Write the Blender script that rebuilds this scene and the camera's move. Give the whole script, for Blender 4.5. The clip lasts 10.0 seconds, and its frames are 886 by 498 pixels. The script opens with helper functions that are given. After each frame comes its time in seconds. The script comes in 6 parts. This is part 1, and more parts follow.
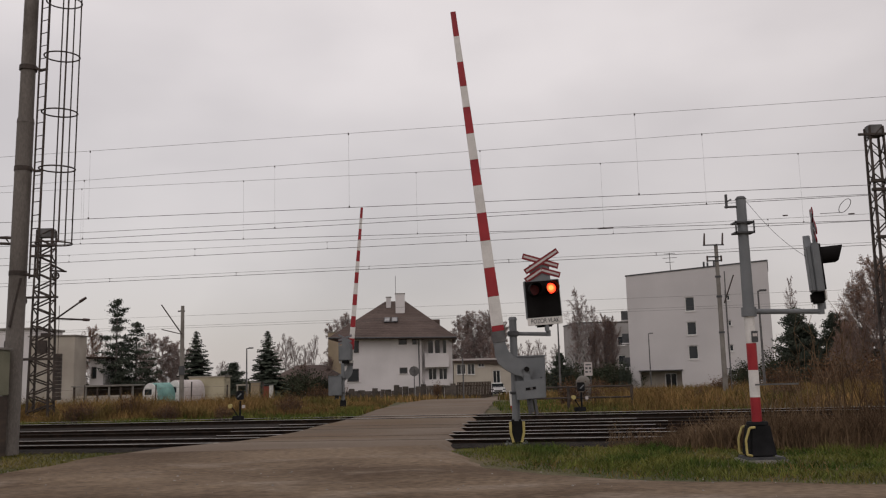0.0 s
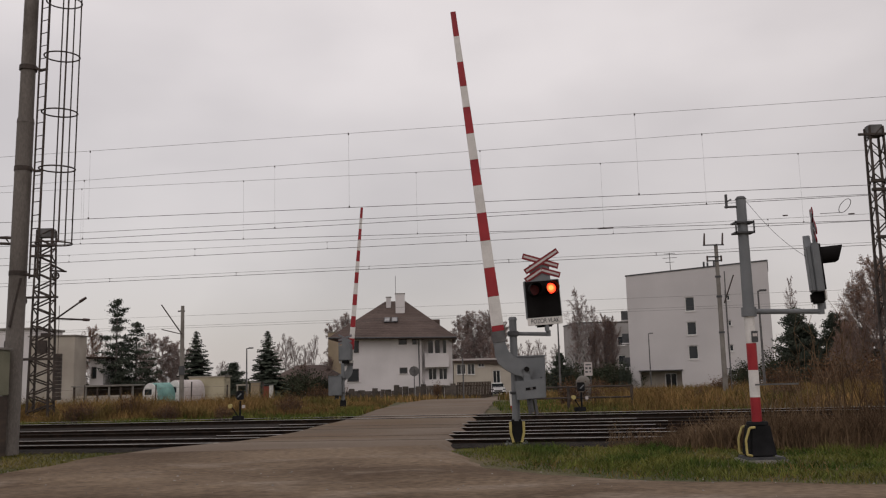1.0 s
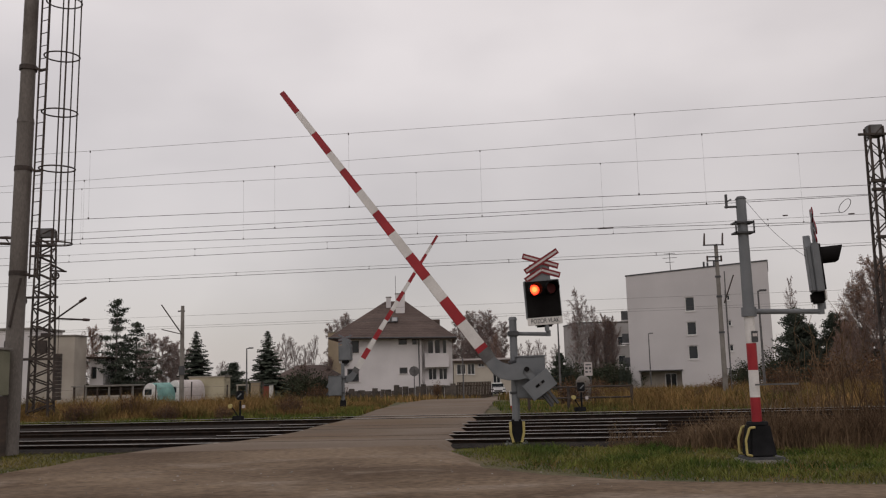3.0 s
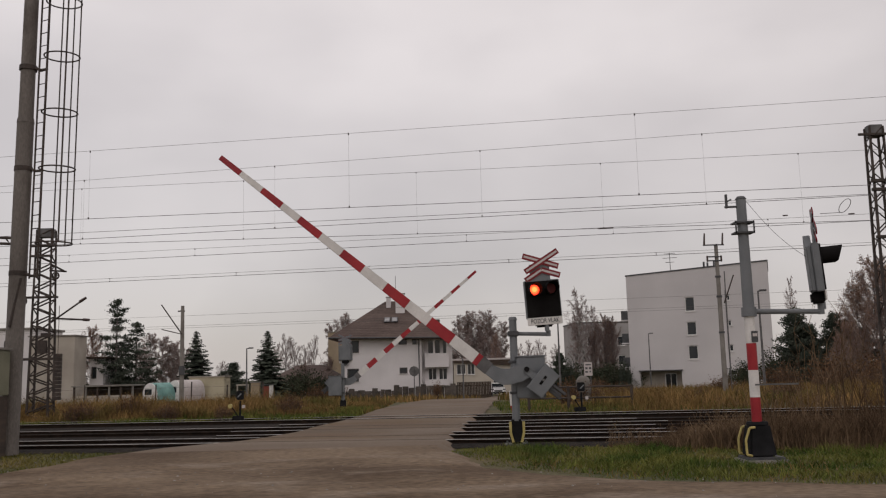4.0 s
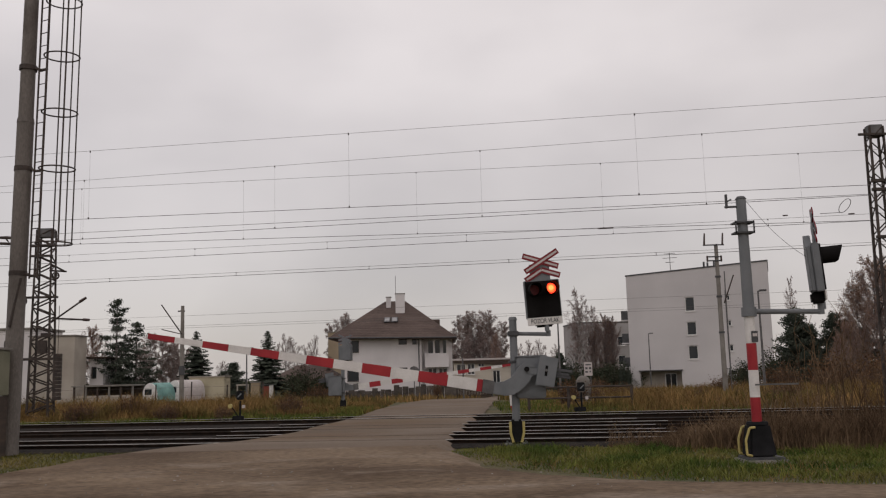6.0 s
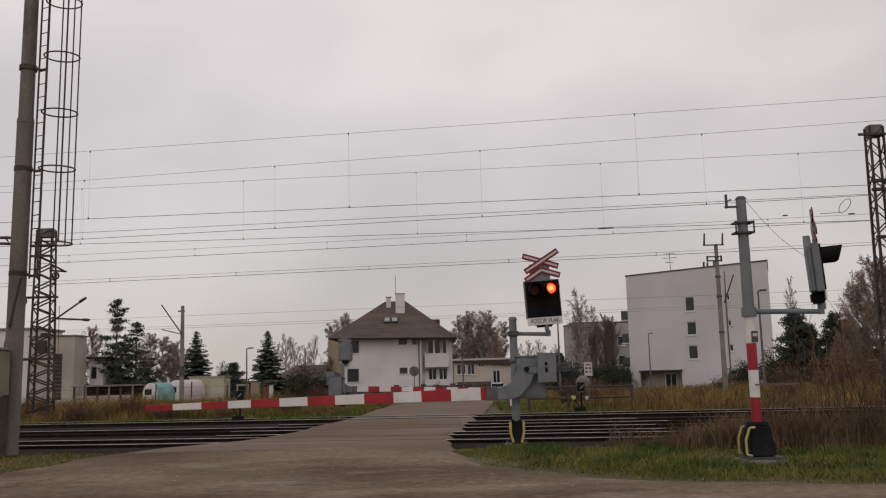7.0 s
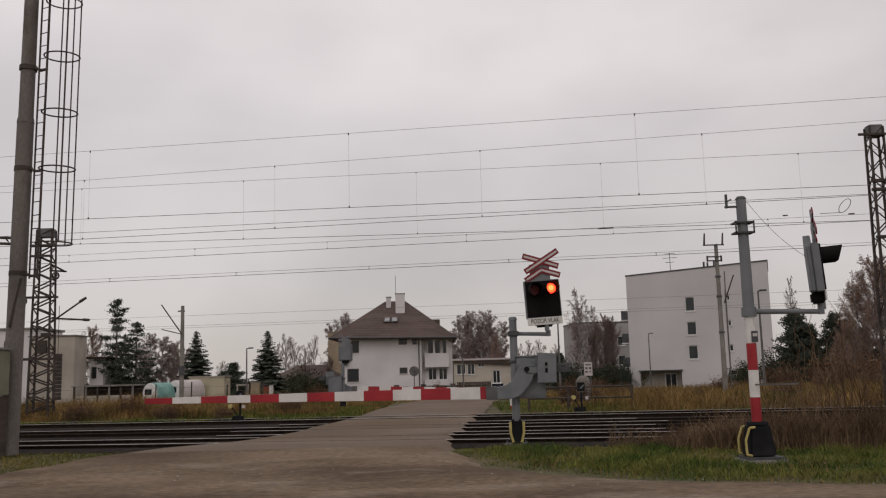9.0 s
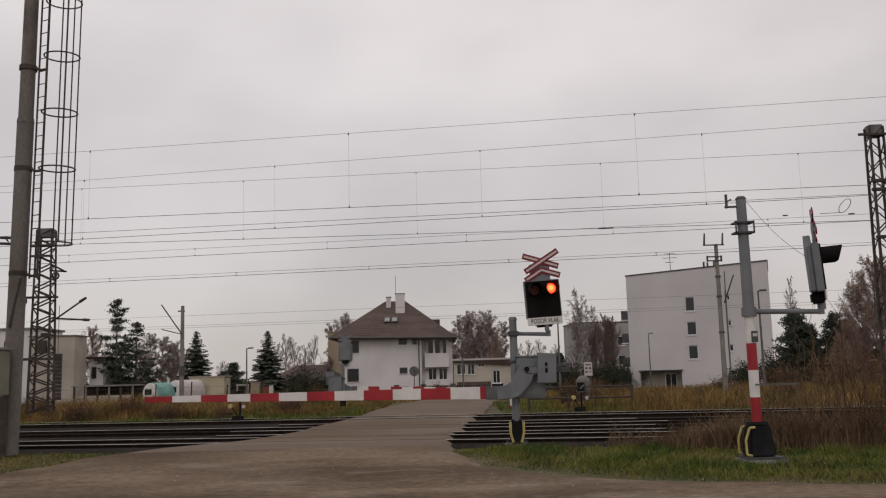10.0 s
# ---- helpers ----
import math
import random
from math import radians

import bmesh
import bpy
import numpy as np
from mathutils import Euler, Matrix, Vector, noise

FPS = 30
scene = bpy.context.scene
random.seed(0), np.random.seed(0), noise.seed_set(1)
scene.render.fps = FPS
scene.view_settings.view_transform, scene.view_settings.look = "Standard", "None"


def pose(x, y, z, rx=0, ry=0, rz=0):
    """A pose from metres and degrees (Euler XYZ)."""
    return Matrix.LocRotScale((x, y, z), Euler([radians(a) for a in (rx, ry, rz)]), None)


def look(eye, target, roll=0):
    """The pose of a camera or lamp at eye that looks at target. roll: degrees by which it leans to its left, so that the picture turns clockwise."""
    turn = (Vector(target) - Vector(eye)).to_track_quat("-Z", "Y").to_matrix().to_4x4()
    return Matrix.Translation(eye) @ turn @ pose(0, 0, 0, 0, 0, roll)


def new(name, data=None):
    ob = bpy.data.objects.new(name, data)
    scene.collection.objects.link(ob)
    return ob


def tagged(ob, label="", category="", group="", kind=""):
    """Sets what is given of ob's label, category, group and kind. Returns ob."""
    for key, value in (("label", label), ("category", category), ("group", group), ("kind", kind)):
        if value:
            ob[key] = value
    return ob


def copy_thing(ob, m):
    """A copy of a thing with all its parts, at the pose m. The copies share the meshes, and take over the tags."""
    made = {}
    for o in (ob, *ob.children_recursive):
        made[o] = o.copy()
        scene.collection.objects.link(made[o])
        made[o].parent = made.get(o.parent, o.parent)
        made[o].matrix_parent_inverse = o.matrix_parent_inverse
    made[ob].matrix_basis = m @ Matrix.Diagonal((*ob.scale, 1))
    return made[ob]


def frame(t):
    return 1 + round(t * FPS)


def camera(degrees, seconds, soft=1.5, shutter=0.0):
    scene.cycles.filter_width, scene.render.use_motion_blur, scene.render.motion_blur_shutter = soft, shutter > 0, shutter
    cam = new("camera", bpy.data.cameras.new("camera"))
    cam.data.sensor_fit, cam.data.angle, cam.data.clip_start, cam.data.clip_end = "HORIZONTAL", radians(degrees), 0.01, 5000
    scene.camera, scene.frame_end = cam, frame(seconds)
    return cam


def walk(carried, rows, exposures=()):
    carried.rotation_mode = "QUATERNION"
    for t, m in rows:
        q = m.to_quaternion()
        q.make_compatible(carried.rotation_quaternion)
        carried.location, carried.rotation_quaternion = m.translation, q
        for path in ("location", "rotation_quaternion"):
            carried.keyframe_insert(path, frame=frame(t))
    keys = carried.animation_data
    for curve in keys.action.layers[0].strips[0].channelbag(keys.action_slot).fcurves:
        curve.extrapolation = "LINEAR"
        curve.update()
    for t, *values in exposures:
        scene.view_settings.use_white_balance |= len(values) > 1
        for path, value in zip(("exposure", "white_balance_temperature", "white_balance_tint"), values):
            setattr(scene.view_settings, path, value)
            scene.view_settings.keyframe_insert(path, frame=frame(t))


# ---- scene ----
cam = camera(52.6, 10.0, soft=1.2)
EYE = pose(0, 0, 1.4, 98.0, 0, 0) @ pose(0, 0, 0, 0, 0, -1.52)
walk(cam, [(0.0, EYE), (10.0, EYE)], exposures=[(0.0, 0.0, 6700, 13), (10.0, 0.0, 6700, 13)])

# ---- world and sun: an overcast November sky ----
world = bpy.data.worlds.new("overcast")
scene.world = world
world.use_nodes = True
wn, wl = world.node_tree.nodes, world.node_tree.links
wn.clear()
sky = wn.new("ShaderNodeTexSky")
sky.sky_type, sky.sun_disc = "NISHITA", False
sky.sun_elevation, sky.sun_rotation = radians(24), radians(150)
tc = wn.new("ShaderNodeTexCoord")
mp = wn.new("ShaderNodeMapping")
mp.inputs["Scale"].default_value = (1.0, 1.0, 2.0)
cloud = wn.new("ShaderNodeTexNoise")
cloud.inputs["Scale"].default_value, cloud.inputs["Detail"].default_value = 2.6, 4.0
cloud.inputs["Roughness"].default_value = 0.45
ramp = wn.new("ShaderNodeValToRGB")
ramp.color_ramp.elements[0].position, ramp.color_ramp.elements[0].color = 0.34, (0.57, 0.540, 0.536, 1)
ramp.color_ramp.elements[1].position, ramp.color_ramp.elements[1].color = 0.64, (0.735, 0.70, 0.692, 1)
skymul = wn.new("ShaderNodeMix")
skymul.data_type, skymul.blend_type = "RGBA", "MIX"
skymul.inputs["Factor"].default_value = 0.015
bg = wn.new("ShaderNodeBackground")
bg.inputs["Strength"].default_value = 1.0
out = wn.new("ShaderNodeOutputWorld")
wl.new(tc.outputs["Generated"], mp.inputs["Vector"])
wl.new(mp.outputs["Vector"], cloud.inputs["Vector"])
wl.new(cloud.outputs["Fac"], ramp.inputs["Fac"])
wl.new(ramp.outputs["Color"], skymul.inputs["A"])
wl.new(sky.outputs["Color"], skymul.inputs["B"])
# an overcast sky is dimmer towards the horizon
sep = wn.new("ShaderNodeSeparateXYZ")
dim = wn.new("ShaderNodeMapRange")
dim.inputs["From Min"].default_value, dim.inputs["From Max"].default_value = 0.0, 0.40
dim.inputs["To Min"].default_value, dim.inputs["To Max"].default_value = 0.70, 1.04
shade = wn.new("ShaderNodeVectorMath")
shade.operation = "SCALE"
wl.new(tc.outputs["Generated"], sep.inputs["Vector"])
wl.new(sep.outputs["Z"], dim.inputs["Value"])
wl.new(skymul.outputs["Result"], shade.inputs[0])
wl.new(dim.outputs["Result"], shade.inputs["Scale"])
wl.new(shade.outputs["Vector"], bg.inputs["Color"])
wl.new(bg.outputs["Background"], out.inputs["Surface"])

sun = new("sun", bpy.data.lights.new("sun", "SUN"))
sun.data.energy, sun.data.angle, sun.data.color = 0.25, radians(30), (1.0, 0.97, 0.94)
sun.matrix_world = look((-30, -52, 60), (0, 20, 0))

# ---- materials ----
def mat(name, a, b=None, scale=3.0, rough=0.8, metal=0.0, bump=0.0, bscale=40.0, grain=0.12, spread=(0.35, 0.65), world_space=False, vary=0.0, island=False, stretch=(1, 1, 1), spec=0.35, third=None):
    """Procedural surface: large stains a to b, fine grain, relief, a variation by piece, and patches of a third tone (colour, scale, from, to)."""
    m = bpy.data.materials.new(name)
    m.use_nodes = True
    n, l = m.node_tree.nodes, m.node_tree.links
    p = n["Principled BSDF"]
    p.inputs["Metallic"].default_value = metal
    p.inputs["Specular IOR Level"].default_value = spec
    b = b or tuple(min(1, c * 1.2) for c in a)
    co = n.new("ShaderNodeTexCoord")
    geo = n.new("ShaderNodeNewGeometry")
    mapn = n.new("ShaderNodeMapping")
    mapn.inputs["Scale"].default_value = stretch
    l.new(geo.outputs["Position"] if world_space else co.outputs["Object"], mapn.inputs["Vector"])
    vec = mapn.outputs["Vector"]
    big = n.new("ShaderNodeTexNoise")
    big.inputs["Scale"].default_value, big.inputs["Detail"].default_value = scale, 5
    l.new(vec, big.inputs["Vector"])
    cr = n.new("ShaderNodeValToRGB")
    cr.color_ramp.elements[0].position, cr.color_ramp.elements[0].color = spread[0], (*a, 1)
    cr.color_ramp.elements[1].position, cr.color_ramp.elements[1].color = spread[1], (*b, 1)
    l.new(big.outputs["Fac"], cr.inputs["Fac"])
    tone = cr.outputs["Color"]
    if third:
        spot = n.new("ShaderNodeTexNoise")
        spot.inputs["Scale"].default_value, spot.inputs["Detail"].default_value = third[1], 4
        sv = n.new("ShaderNodeVectorMath")
        sv.inputs[1].default_value = (31.7, 12.3, 5.1)
        l.new(vec, sv.inputs[0])
        l.new(sv.outputs["Vector"], spot.inputs["Vector"])
        sm = n.new("ShaderNodeMapRange")
        sm.inputs["From Min"].default_value, sm.inputs["From Max"].default_value = third[2], third[3]
        l.new(spot.outputs["Fac"], sm.inputs["Value"])
        mx = n.new("ShaderNodeMix")
        mx.data_type = "RGBA"
        l.new(sm.outputs["Result"], mx.inputs["Factor"])
        l.new(tone, mx.inputs["A"])
        mx.inputs["B"].default_value = (*third[0], 1)
        tone = mx.outputs["Result"]
    fine = n.new("ShaderNodeTexNoise")
    fine.inputs["Scale"].default_value, fine.inputs["Detail"].default_value = bscale, 4
    l.new(vec, fine.inputs["Vector"])
    mr = n.new("ShaderNodeMapRange")
    mr.inputs["From Min"].default_value, mr.inputs["From Max"].default_value = 0.3, 0.7
    mr.inputs["To Min"].default_value, mr.inputs["To Max"].default_value = 1 - grain, 1 + grain
    l.new(fine.outputs["Fac"], mr.inputs["Value"])
    mul = n.new("ShaderNodeVectorMath")
    mul.operation = "SCALE"
    l.new(tone, mul.inputs[0])
    l.new(mr.outputs["Result"], mul.inputs["Scale"])
    col = mul.outputs["Vector"]
    if vary:
        src = geo.outputs["Random Per Island"] if island else n.new("ShaderNodeObjectInfo").outputs["Random"]
        mv = n.new("ShaderNodeMapRange")
        mv.inputs["To Min"].default_value, mv.inputs["To Max"].default_value = 1 - vary, 1 + vary
        l.new(src, mv.inputs["Value"])
        m2 = n.new("ShaderNodeVectorMath")
        m2.operation = "SCALE"
        l.new(col, m2.inputs[0])
        l.new(mv.outputs["Result"], m2.inputs["Scale"])
        col = m2.outputs["Vector"]
    l.new(col, p.inputs["Base Color"])
    rr = n.new("ShaderNodeMapRange")
    rr.inputs["To Min"].default_value, rr.inputs["To Max"].default_value = max(0.02, rough - 0.12), min(1, rough + 0.12)
    l.new(big.outputs["Fac"], rr.inputs["Value"])
    l.new(rr.outputs["Result"], p.inputs["Roughness"])
    if bump:
        bp = n.new("ShaderNodeBump")
        bp.inputs["Strength"].default_value, bp.inputs["Distance"].default_value = 1.0, bump
        l.new(fine.outputs["Fac"], bp.inputs["Height"])
        l.new(bp.outputs["Normal"], p.inputs["Normal"])
    return m


def glow(name, colour, strength):
    m = bpy.data.materials.new(name)
    m.use_nodes = True
    p = m.node_tree.nodes["Principled BSDF"]
    p.inputs["Base Color"].default_value = (*colour, 1)
    p.inputs["Emission Color"].default_value = (*colour, 1)
    p.inputs["Emission Strength"].default_value = strength
    return m


def glassy(name, colour=(0.02, 0.025, 0.03), rough=0.08):
    m = bpy.data.materials.new(name)
    m.use_nodes = True
    p = m.node_tree.nodes["Principled BSDF"]
    p.inputs["Base Color"].default_value = (*colour, 1)
    p.inputs["Roughness"].default_value = rough
    p.inputs["IOR"].default_value = 1.5
    return m


SOIL = mat("soil_and_turf", (0.055, 0.06, 0.022), (0.11, 0.085, 0.04), 0.5, 0.95, bump=0.03, bscale=14, grain=0.35, world_space=True)
GRAVEL = mat("packed_gravel_road", (0.098, 0.067, 0.044), (0.196, 0.145, 0.101), 0.40, 0.95, bump=0.02, bscale=14, grain=0.30, spread=(0.38, 0.60), spec=0.1, world_space=True, stretch=(0.62, 1.05, 1), third=((0.225, 0.179, 0.139), 0.9, 0.55, 0.72))
ASPHALT = mat("worn_asphalt", (0.122, 0.091, 0.067), (0.190, 0.150, 0.117), 0.35, 0.95, bump=0.010, bscale=26, grain=0.16, spec=0.2, world_space=True, stretch=(0.5, 1, 1), third=((0.132, 0.088, 0.053), 0.30, 0.50, 0.68))
BALLAST = mat("dark_ballast", (0.011, 0.009, 0.008), (0.030, 0.024, 0.019), 2.0, 0.95, bump=0.05, bscale=16, grain=0.5, world_space=True, spec=0.1)
SLEEPER = mat("dark_sleeper", (0.010, 0.008, 0.007), (0.026, 0.021, 0.017), 4, 0.95, bump=0.01, vary=0.3, island=True, spec=0.08)
RAIL = mat("rusty_rail_side", (0.014, 0.010, 0.008), (0.030, 0.020, 0.015), 5, 0.95, grain=0.2, spec=0.1)
RAILTOP = mat("worn_rail_head", (0.42, 0.40, 0.39), (0.56, 0.54, 0.52), 2, 0.45, metal=0.15)
CONC = mat("weathered_concrete", (0.16, 0.145, 0.13), (0.25, 0.235, 0.215), 1.4, 0.9, bump=0.008, bscale=30, grain=0.12)
CONCDARK = mat("dark_weathered_concrete", (0.112, 0.099, 0.090), (0.185, 0.167, 0.153), 1.0, 0.95, bump=0.010, bscale=30, grain=0.16, stretch=(1, 1, 0.4), third=((0.085, 0.072, 0.062), 1.6, 0.52, 0.70))
STEELGREY = mat("grey_painted_steel", (0.135, 0.145, 0.155), (0.175, 0.185, 0.195), 3.0, 0.55, bump=0.002, bscale=60, grain=0.06)
DARKSTEEL = mat("dark_grey_steel", (0.05, 0.052, 0.056), (0.085, 0.085, 0.09), 4.0, 0.6, bump=0.002, grain=0.1)
RUST = mat("rusted_lattice_steel", (0.035, 0.028, 0.025), (0.075, 0.058, 0.05), 3.0, 0.8, grain=0.2)
GALV = mat("galvanised_steel", (0.09, 0.088, 0.09), (0.15, 0.145, 0.145), 4.0, 0.55, metal=0.3, grain=0.1)
RED = mat("red_reflective_paint", (0.27, 0.014, 0.022), (0.36, 0.024, 0.030), 2.0, 0.45, grain=0.08)
WHITE = mat("white_reflective_paint", (0.60, 0.58, 0.56), (0.72, 0.70, 0.68), 2.5, 0.5, grain=0.05)
SIGNWHITE = mat("dull_white_sign", (0.48, 0.43, 0.42), (0.56, 0.51, 0.50), 3, 0.5, grain=0.04)
SIGNRED = mat("dark_red_sign_border", (0.17, 0.012, 0.018), (0.23, 0.02, 0.026), 3, 0.5, grain=0.05)
BLACK = mat("matt_black_panel", (0.008, 0.007, 0.007), (0.014, 0.013, 0.013), 3, 0.85, grain=0.1, spec=0.08)
RUBBER = mat("black_plastic_base", (0.012, 0.012, 0.013), (0.022, 0.022, 0.024), 3, 0.85, grain=0.1, spec=0.08)
YELLOW = mat("yellow_paint_guard", (0.36, 0.29, 0.09), (0.48, 0.40, 0.16), 5, 0.6, grain=0.1)
REDLENS = glassy("unlit_red_lens", (0.17, 0.008, 0.010), 0.55)
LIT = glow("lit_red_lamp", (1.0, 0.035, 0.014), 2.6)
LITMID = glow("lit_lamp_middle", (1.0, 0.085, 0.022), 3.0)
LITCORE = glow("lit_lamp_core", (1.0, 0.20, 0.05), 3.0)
GLASS = glassy("dark_window_glass")
PLASTER = mat("white_render_wall", (0.58, 0.555, 0.56), (0.68, 0.65, 0.655), 0.35, 0.9, bump=0.004, bscale=20, grain=0.04)
CREAM = mat("cream_render_wall", (0.325, 0.29, 0.25), (0.41, 0.37, 0.32), 0.5, 0.9, bump=0.004, bscale=20, grain=0.05)
PANEL = mat("pale_grey_panel_wall", (0.50, 0.48, 0.485), (0.58, 0.555, 0.56), 0.16, 0.85, bump=0.003, bscale=10, grain=0.03)
TILE = mat("brown_roof_tile", (0.075, 0.052, 0.045), (0.115, 0.083, 0.072), 0.6, 0.8, bump=0.03, bscale=5, grain=0.2, stretch=(0.6, 1, 3))
DARKWOOD = mat("dark_stained_wood", (0.035, 0.026, 0.02), (0.075, 0.052, 0.04), 2, 0.8, grain=0.2, stretch=(1, 1, 4))
FRAMEW = mat("white_window_frame", (0.6, 0.59, 0.58), (0.7, 0.69, 0.68), 4, 0.5, grain=0.03)
FRAMED = mat("dark_window_frame", (0.06, 0.05, 0.045), (0.09, 0.075, 0.07), 4, 0.5)
BARK = mat("grey_brown_bark", (0.09, 0.075, 0.07), (0.17, 0.145, 0.135), 2, 0.95, bump=0.02, bscale=12, grain=0.25, stretch=(3, 3, 0.6))
BIRCHBARK = mat("birch_bark", (0.10, 0.09, 0.085), (0.34, 0.32, 0.30), 3, 0.9, grain=0.2)
NEEDLE = mat("spruce_needles", (0.044, 0.055, 0.044), (0.082, 0.094, 0.072), 0.8, 0.95, vary=0.35, island=True, spec=0.04)
# Twigs are paled to put the haze of distance into their colour.
TWIG = mat("haze_paled_twigs", (0.180, 0.138, 0.128), (0.275, 0.222, 0.206), 0.6, 0.95, vary=0.3, island=True, spec=0.05)
STEM = mat("brown_shrub_stems", (0.085, 0.060, 0.048), (0.150, 0.108, 0.085), 0.6, 0.95, vary=0.35, island=True, spec=0.05)
LEAFBR = mat("brown_autumn_leaves", (0.105, 0.060, 0.036), (0.190, 0.112, 0.062), 0.6, 0.95, vary=0.4, island=True, spec=0.05)
EVERGREEN = mat("dark_evergreen_leaves", (0.036, 0.044, 0.030), (0.072, 0.080, 0.050), 0.6, 0.95, vary=0.35, island=True, spec=0.05)
DRYGRASS = mat("dry_tall_grass", (0.125, 0.080, 0.034), (0.300, 0.186, 0.076), 0.55, 0.95, spec=0.05, vary=0.35, island=True, world_space=True, third=((0.105, 0.094, 0.032), 0.42, 0.48, 0.64))
GREENGRASS = mat("green_grass_blades", (0.054, 0.086, 0.018), (0.155, 0.158, 0.042), 0.9, 0.9, spread=(0.40, 0.60), spec=0.08, vary=0.35, island=True, world_space=True, third=((0.185, 0.140, 0.056), 0.7, 0.57, 0.72))
WEED = mat("withered_brown_weeds", (0.090, 0.059, 0.039), (0.205, 0.140, 0.088), 0.8, 0.95, spec=0.05, vary=0.45, island=True, world_space=True)
VERGE = mat("yellowish_verge_grass", (0.090, 0.094, 0.024), (0.185, 0.152, 0.048), 0.5, 0.9, vary=0.4, island=True, world_space=True, spec=0.08)
STONE = mat("pale_loose_stone", (0.16, 0.145, 0.13), (0.26, 0.24, 0.215), 6, 0.9, vary=0.4, island=True)
WIRE = mat("dark_copper_wire", (0.10, 0.092, 0.092), (0.14, 0.13, 0.13), 4, 0.6)
CERAMIC = mat("brown_insulator", (0.05, 0.03, 0.025), (0.07, 0.045, 0.04), 4, 0.3)
CARWHITE = mat("white_car_paint", (0.78, 0.78, 0.79), (0.82, 0.82, 0.83), 2, 0.25, grain=0.02)
TARPTEAL = mat("teal_tarpaulin", (0.13, 0.27, 0.25), (0.19, 0.36, 0.33), 2, 0.6)

def dusty_end(m, dust, y0, y1, spread):
    """Lay brown dust over a surface from y1 towards y0, with a ragged edge and drifts along the way."""
    n, l = m.node_tree.nodes, m.node_tree.links
    p = n["Principled BSDF"]
    old = p.inputs["Base Color"].links[0].from_socket
    geo = n.new("ShaderNodeNewGeometry")
    sep = n.new("ShaderNodeSeparateXYZ")
    nz = n.new("ShaderNodeTexNoise")
    nz.inputs["Scale"].default_value, nz.inputs["Detail"].default_value = 0.55, 6
    l.new(geo.outputs["Position"], sep.inputs["Vector"])
    l.new(geo.outputs["Position"], nz.inputs["Vector"])
    a = n.new("ShaderNodeMath")
    a.operation = "MULTIPLY_ADD"
    a.inputs[1].default_value, a.inputs[2].default_value = spread, -spread / 2
    l.new(nz.outputs["Fac"], a.inputs[0])
    b = n.new("ShaderNodeMath")
    l.new(sep.outputs["Y"], b.inputs[0])
    l.new(a.outputs["Value"], b.inputs[1])
    r = n.new("ShaderNodeMapRange")
    r.interpolation_type = "SMOOTHSTEP"
    r.inputs["From Min"].default_value, r.inputs["From Max"].default_value = y0, y1
    r.inputs["To Min"].default_value, r.inputs["To Max"].default_value = 1.0, 0.0
    l.new(b.outputs["Value"], r.inputs["Value"])
    mx = n.new("ShaderNodeMix")
    mx.data_type = "RGBA"
    mx.inputs["B"].default_value = (*dust, 1)
    l.new(r.outputs["Result"], mx.inputs["Factor"])
    l.new(old, mx.inputs["A"])
    l.new(mx.outputs["Result"], p.inputs["Base Color"])


dusty_end(ASPHALT, (0.148, 0.109, 0.079), 15.6, 19.5, 5.0)

# ---- building helpers ----
def box(bm, cx, cy, cz, sx, sy, sz, bevel=0.0, m=None):
    r = bmesh.ops.create_cube(bm, size=1.0, matrix=(m or Matrix()) @ Matrix.Translation((cx, cy, cz)) @ Matrix.Diagonal((sx, sy, sz, 1)))
    if bevel:
        es = {e for v in r["verts"] for e in v.link_edges}
        bmesh.ops.bevel(bm, geom=list(es), offset=bevel, segments=2, affect="EDGES", clamp_overlap=True)
    return bm


def rod(bm, p, q, r0, r1=None, seg=8, caps=True):
    p, q = Vector(p), Vector(q)
    d = q - p
    m = Matrix.Translation((p + q) / 2) @ d.to_track_quat("Z", "Y").to_matrix().to_4x4()
    bmesh.ops.create_cone(bm, cap_ends=caps, segments=seg, radius1=r0, radius2=r0 if r1 is None else r1, depth=d.length, matrix=m)
    return bm


def slab(bm, pts, y0, y1, bevel=0.0):
    """A polygon in the xz plane, given thickness from y0 to y1."""
    a = [bm.verts.new((x, y0, z)) for x, z in pts]
    b = [bm.verts.new((x, y1, z)) for x, z in pts]
    n = len(pts)
    fs = [bm.faces.new(a), bm.faces.new(b[::-1])]
    for i in range(n):
        fs.append(bm.faces.new((a[i], b[i], b[(i + 1) % n], a[(i + 1) % n])))
    bmesh.ops.recalc_face_normals(bm, faces=fs)
    if bevel:
        bmesh.ops.bevel(bm, geom=list(fs[0].edges), offset=bevel, segments=2, affect="EDGES", clamp_overlap=True)
    return bm


def part(name, bm, material, parent=None, label="", smooth=False):
    me = bpy.data.meshes.new(name)
    bm.normal_update()
    bm.to_mesh(me)
    bm.free()
    if smooth:
        for f in me.polygons:
            f.use_smooth = len(f.vertices) == 4
        me.set_sharp_from_angle(angle=radians(40))
    me.materials.append(material)
    ob = new(name, me)
    ob.parent = parent
    return tagged(ob, label)


def raw(name, verts, faces, material, parent=None):
    me = bpy.data.meshes.new(name)
    me.from_pydata(verts, [], faces)
    me.materials.append(material)
    ob = new(name, me)
    ob.parent = parent
    return ob


def thing(name, m, label, category, group="", kind=""):
    ob = new(name)
    ob.empty_display_size = 0.2
    ob.matrix_world = m
    return tagged(ob, label, category, group, kind)


B = bmesh.new


SLOPE = -0.167  # the tracks run slightly askew


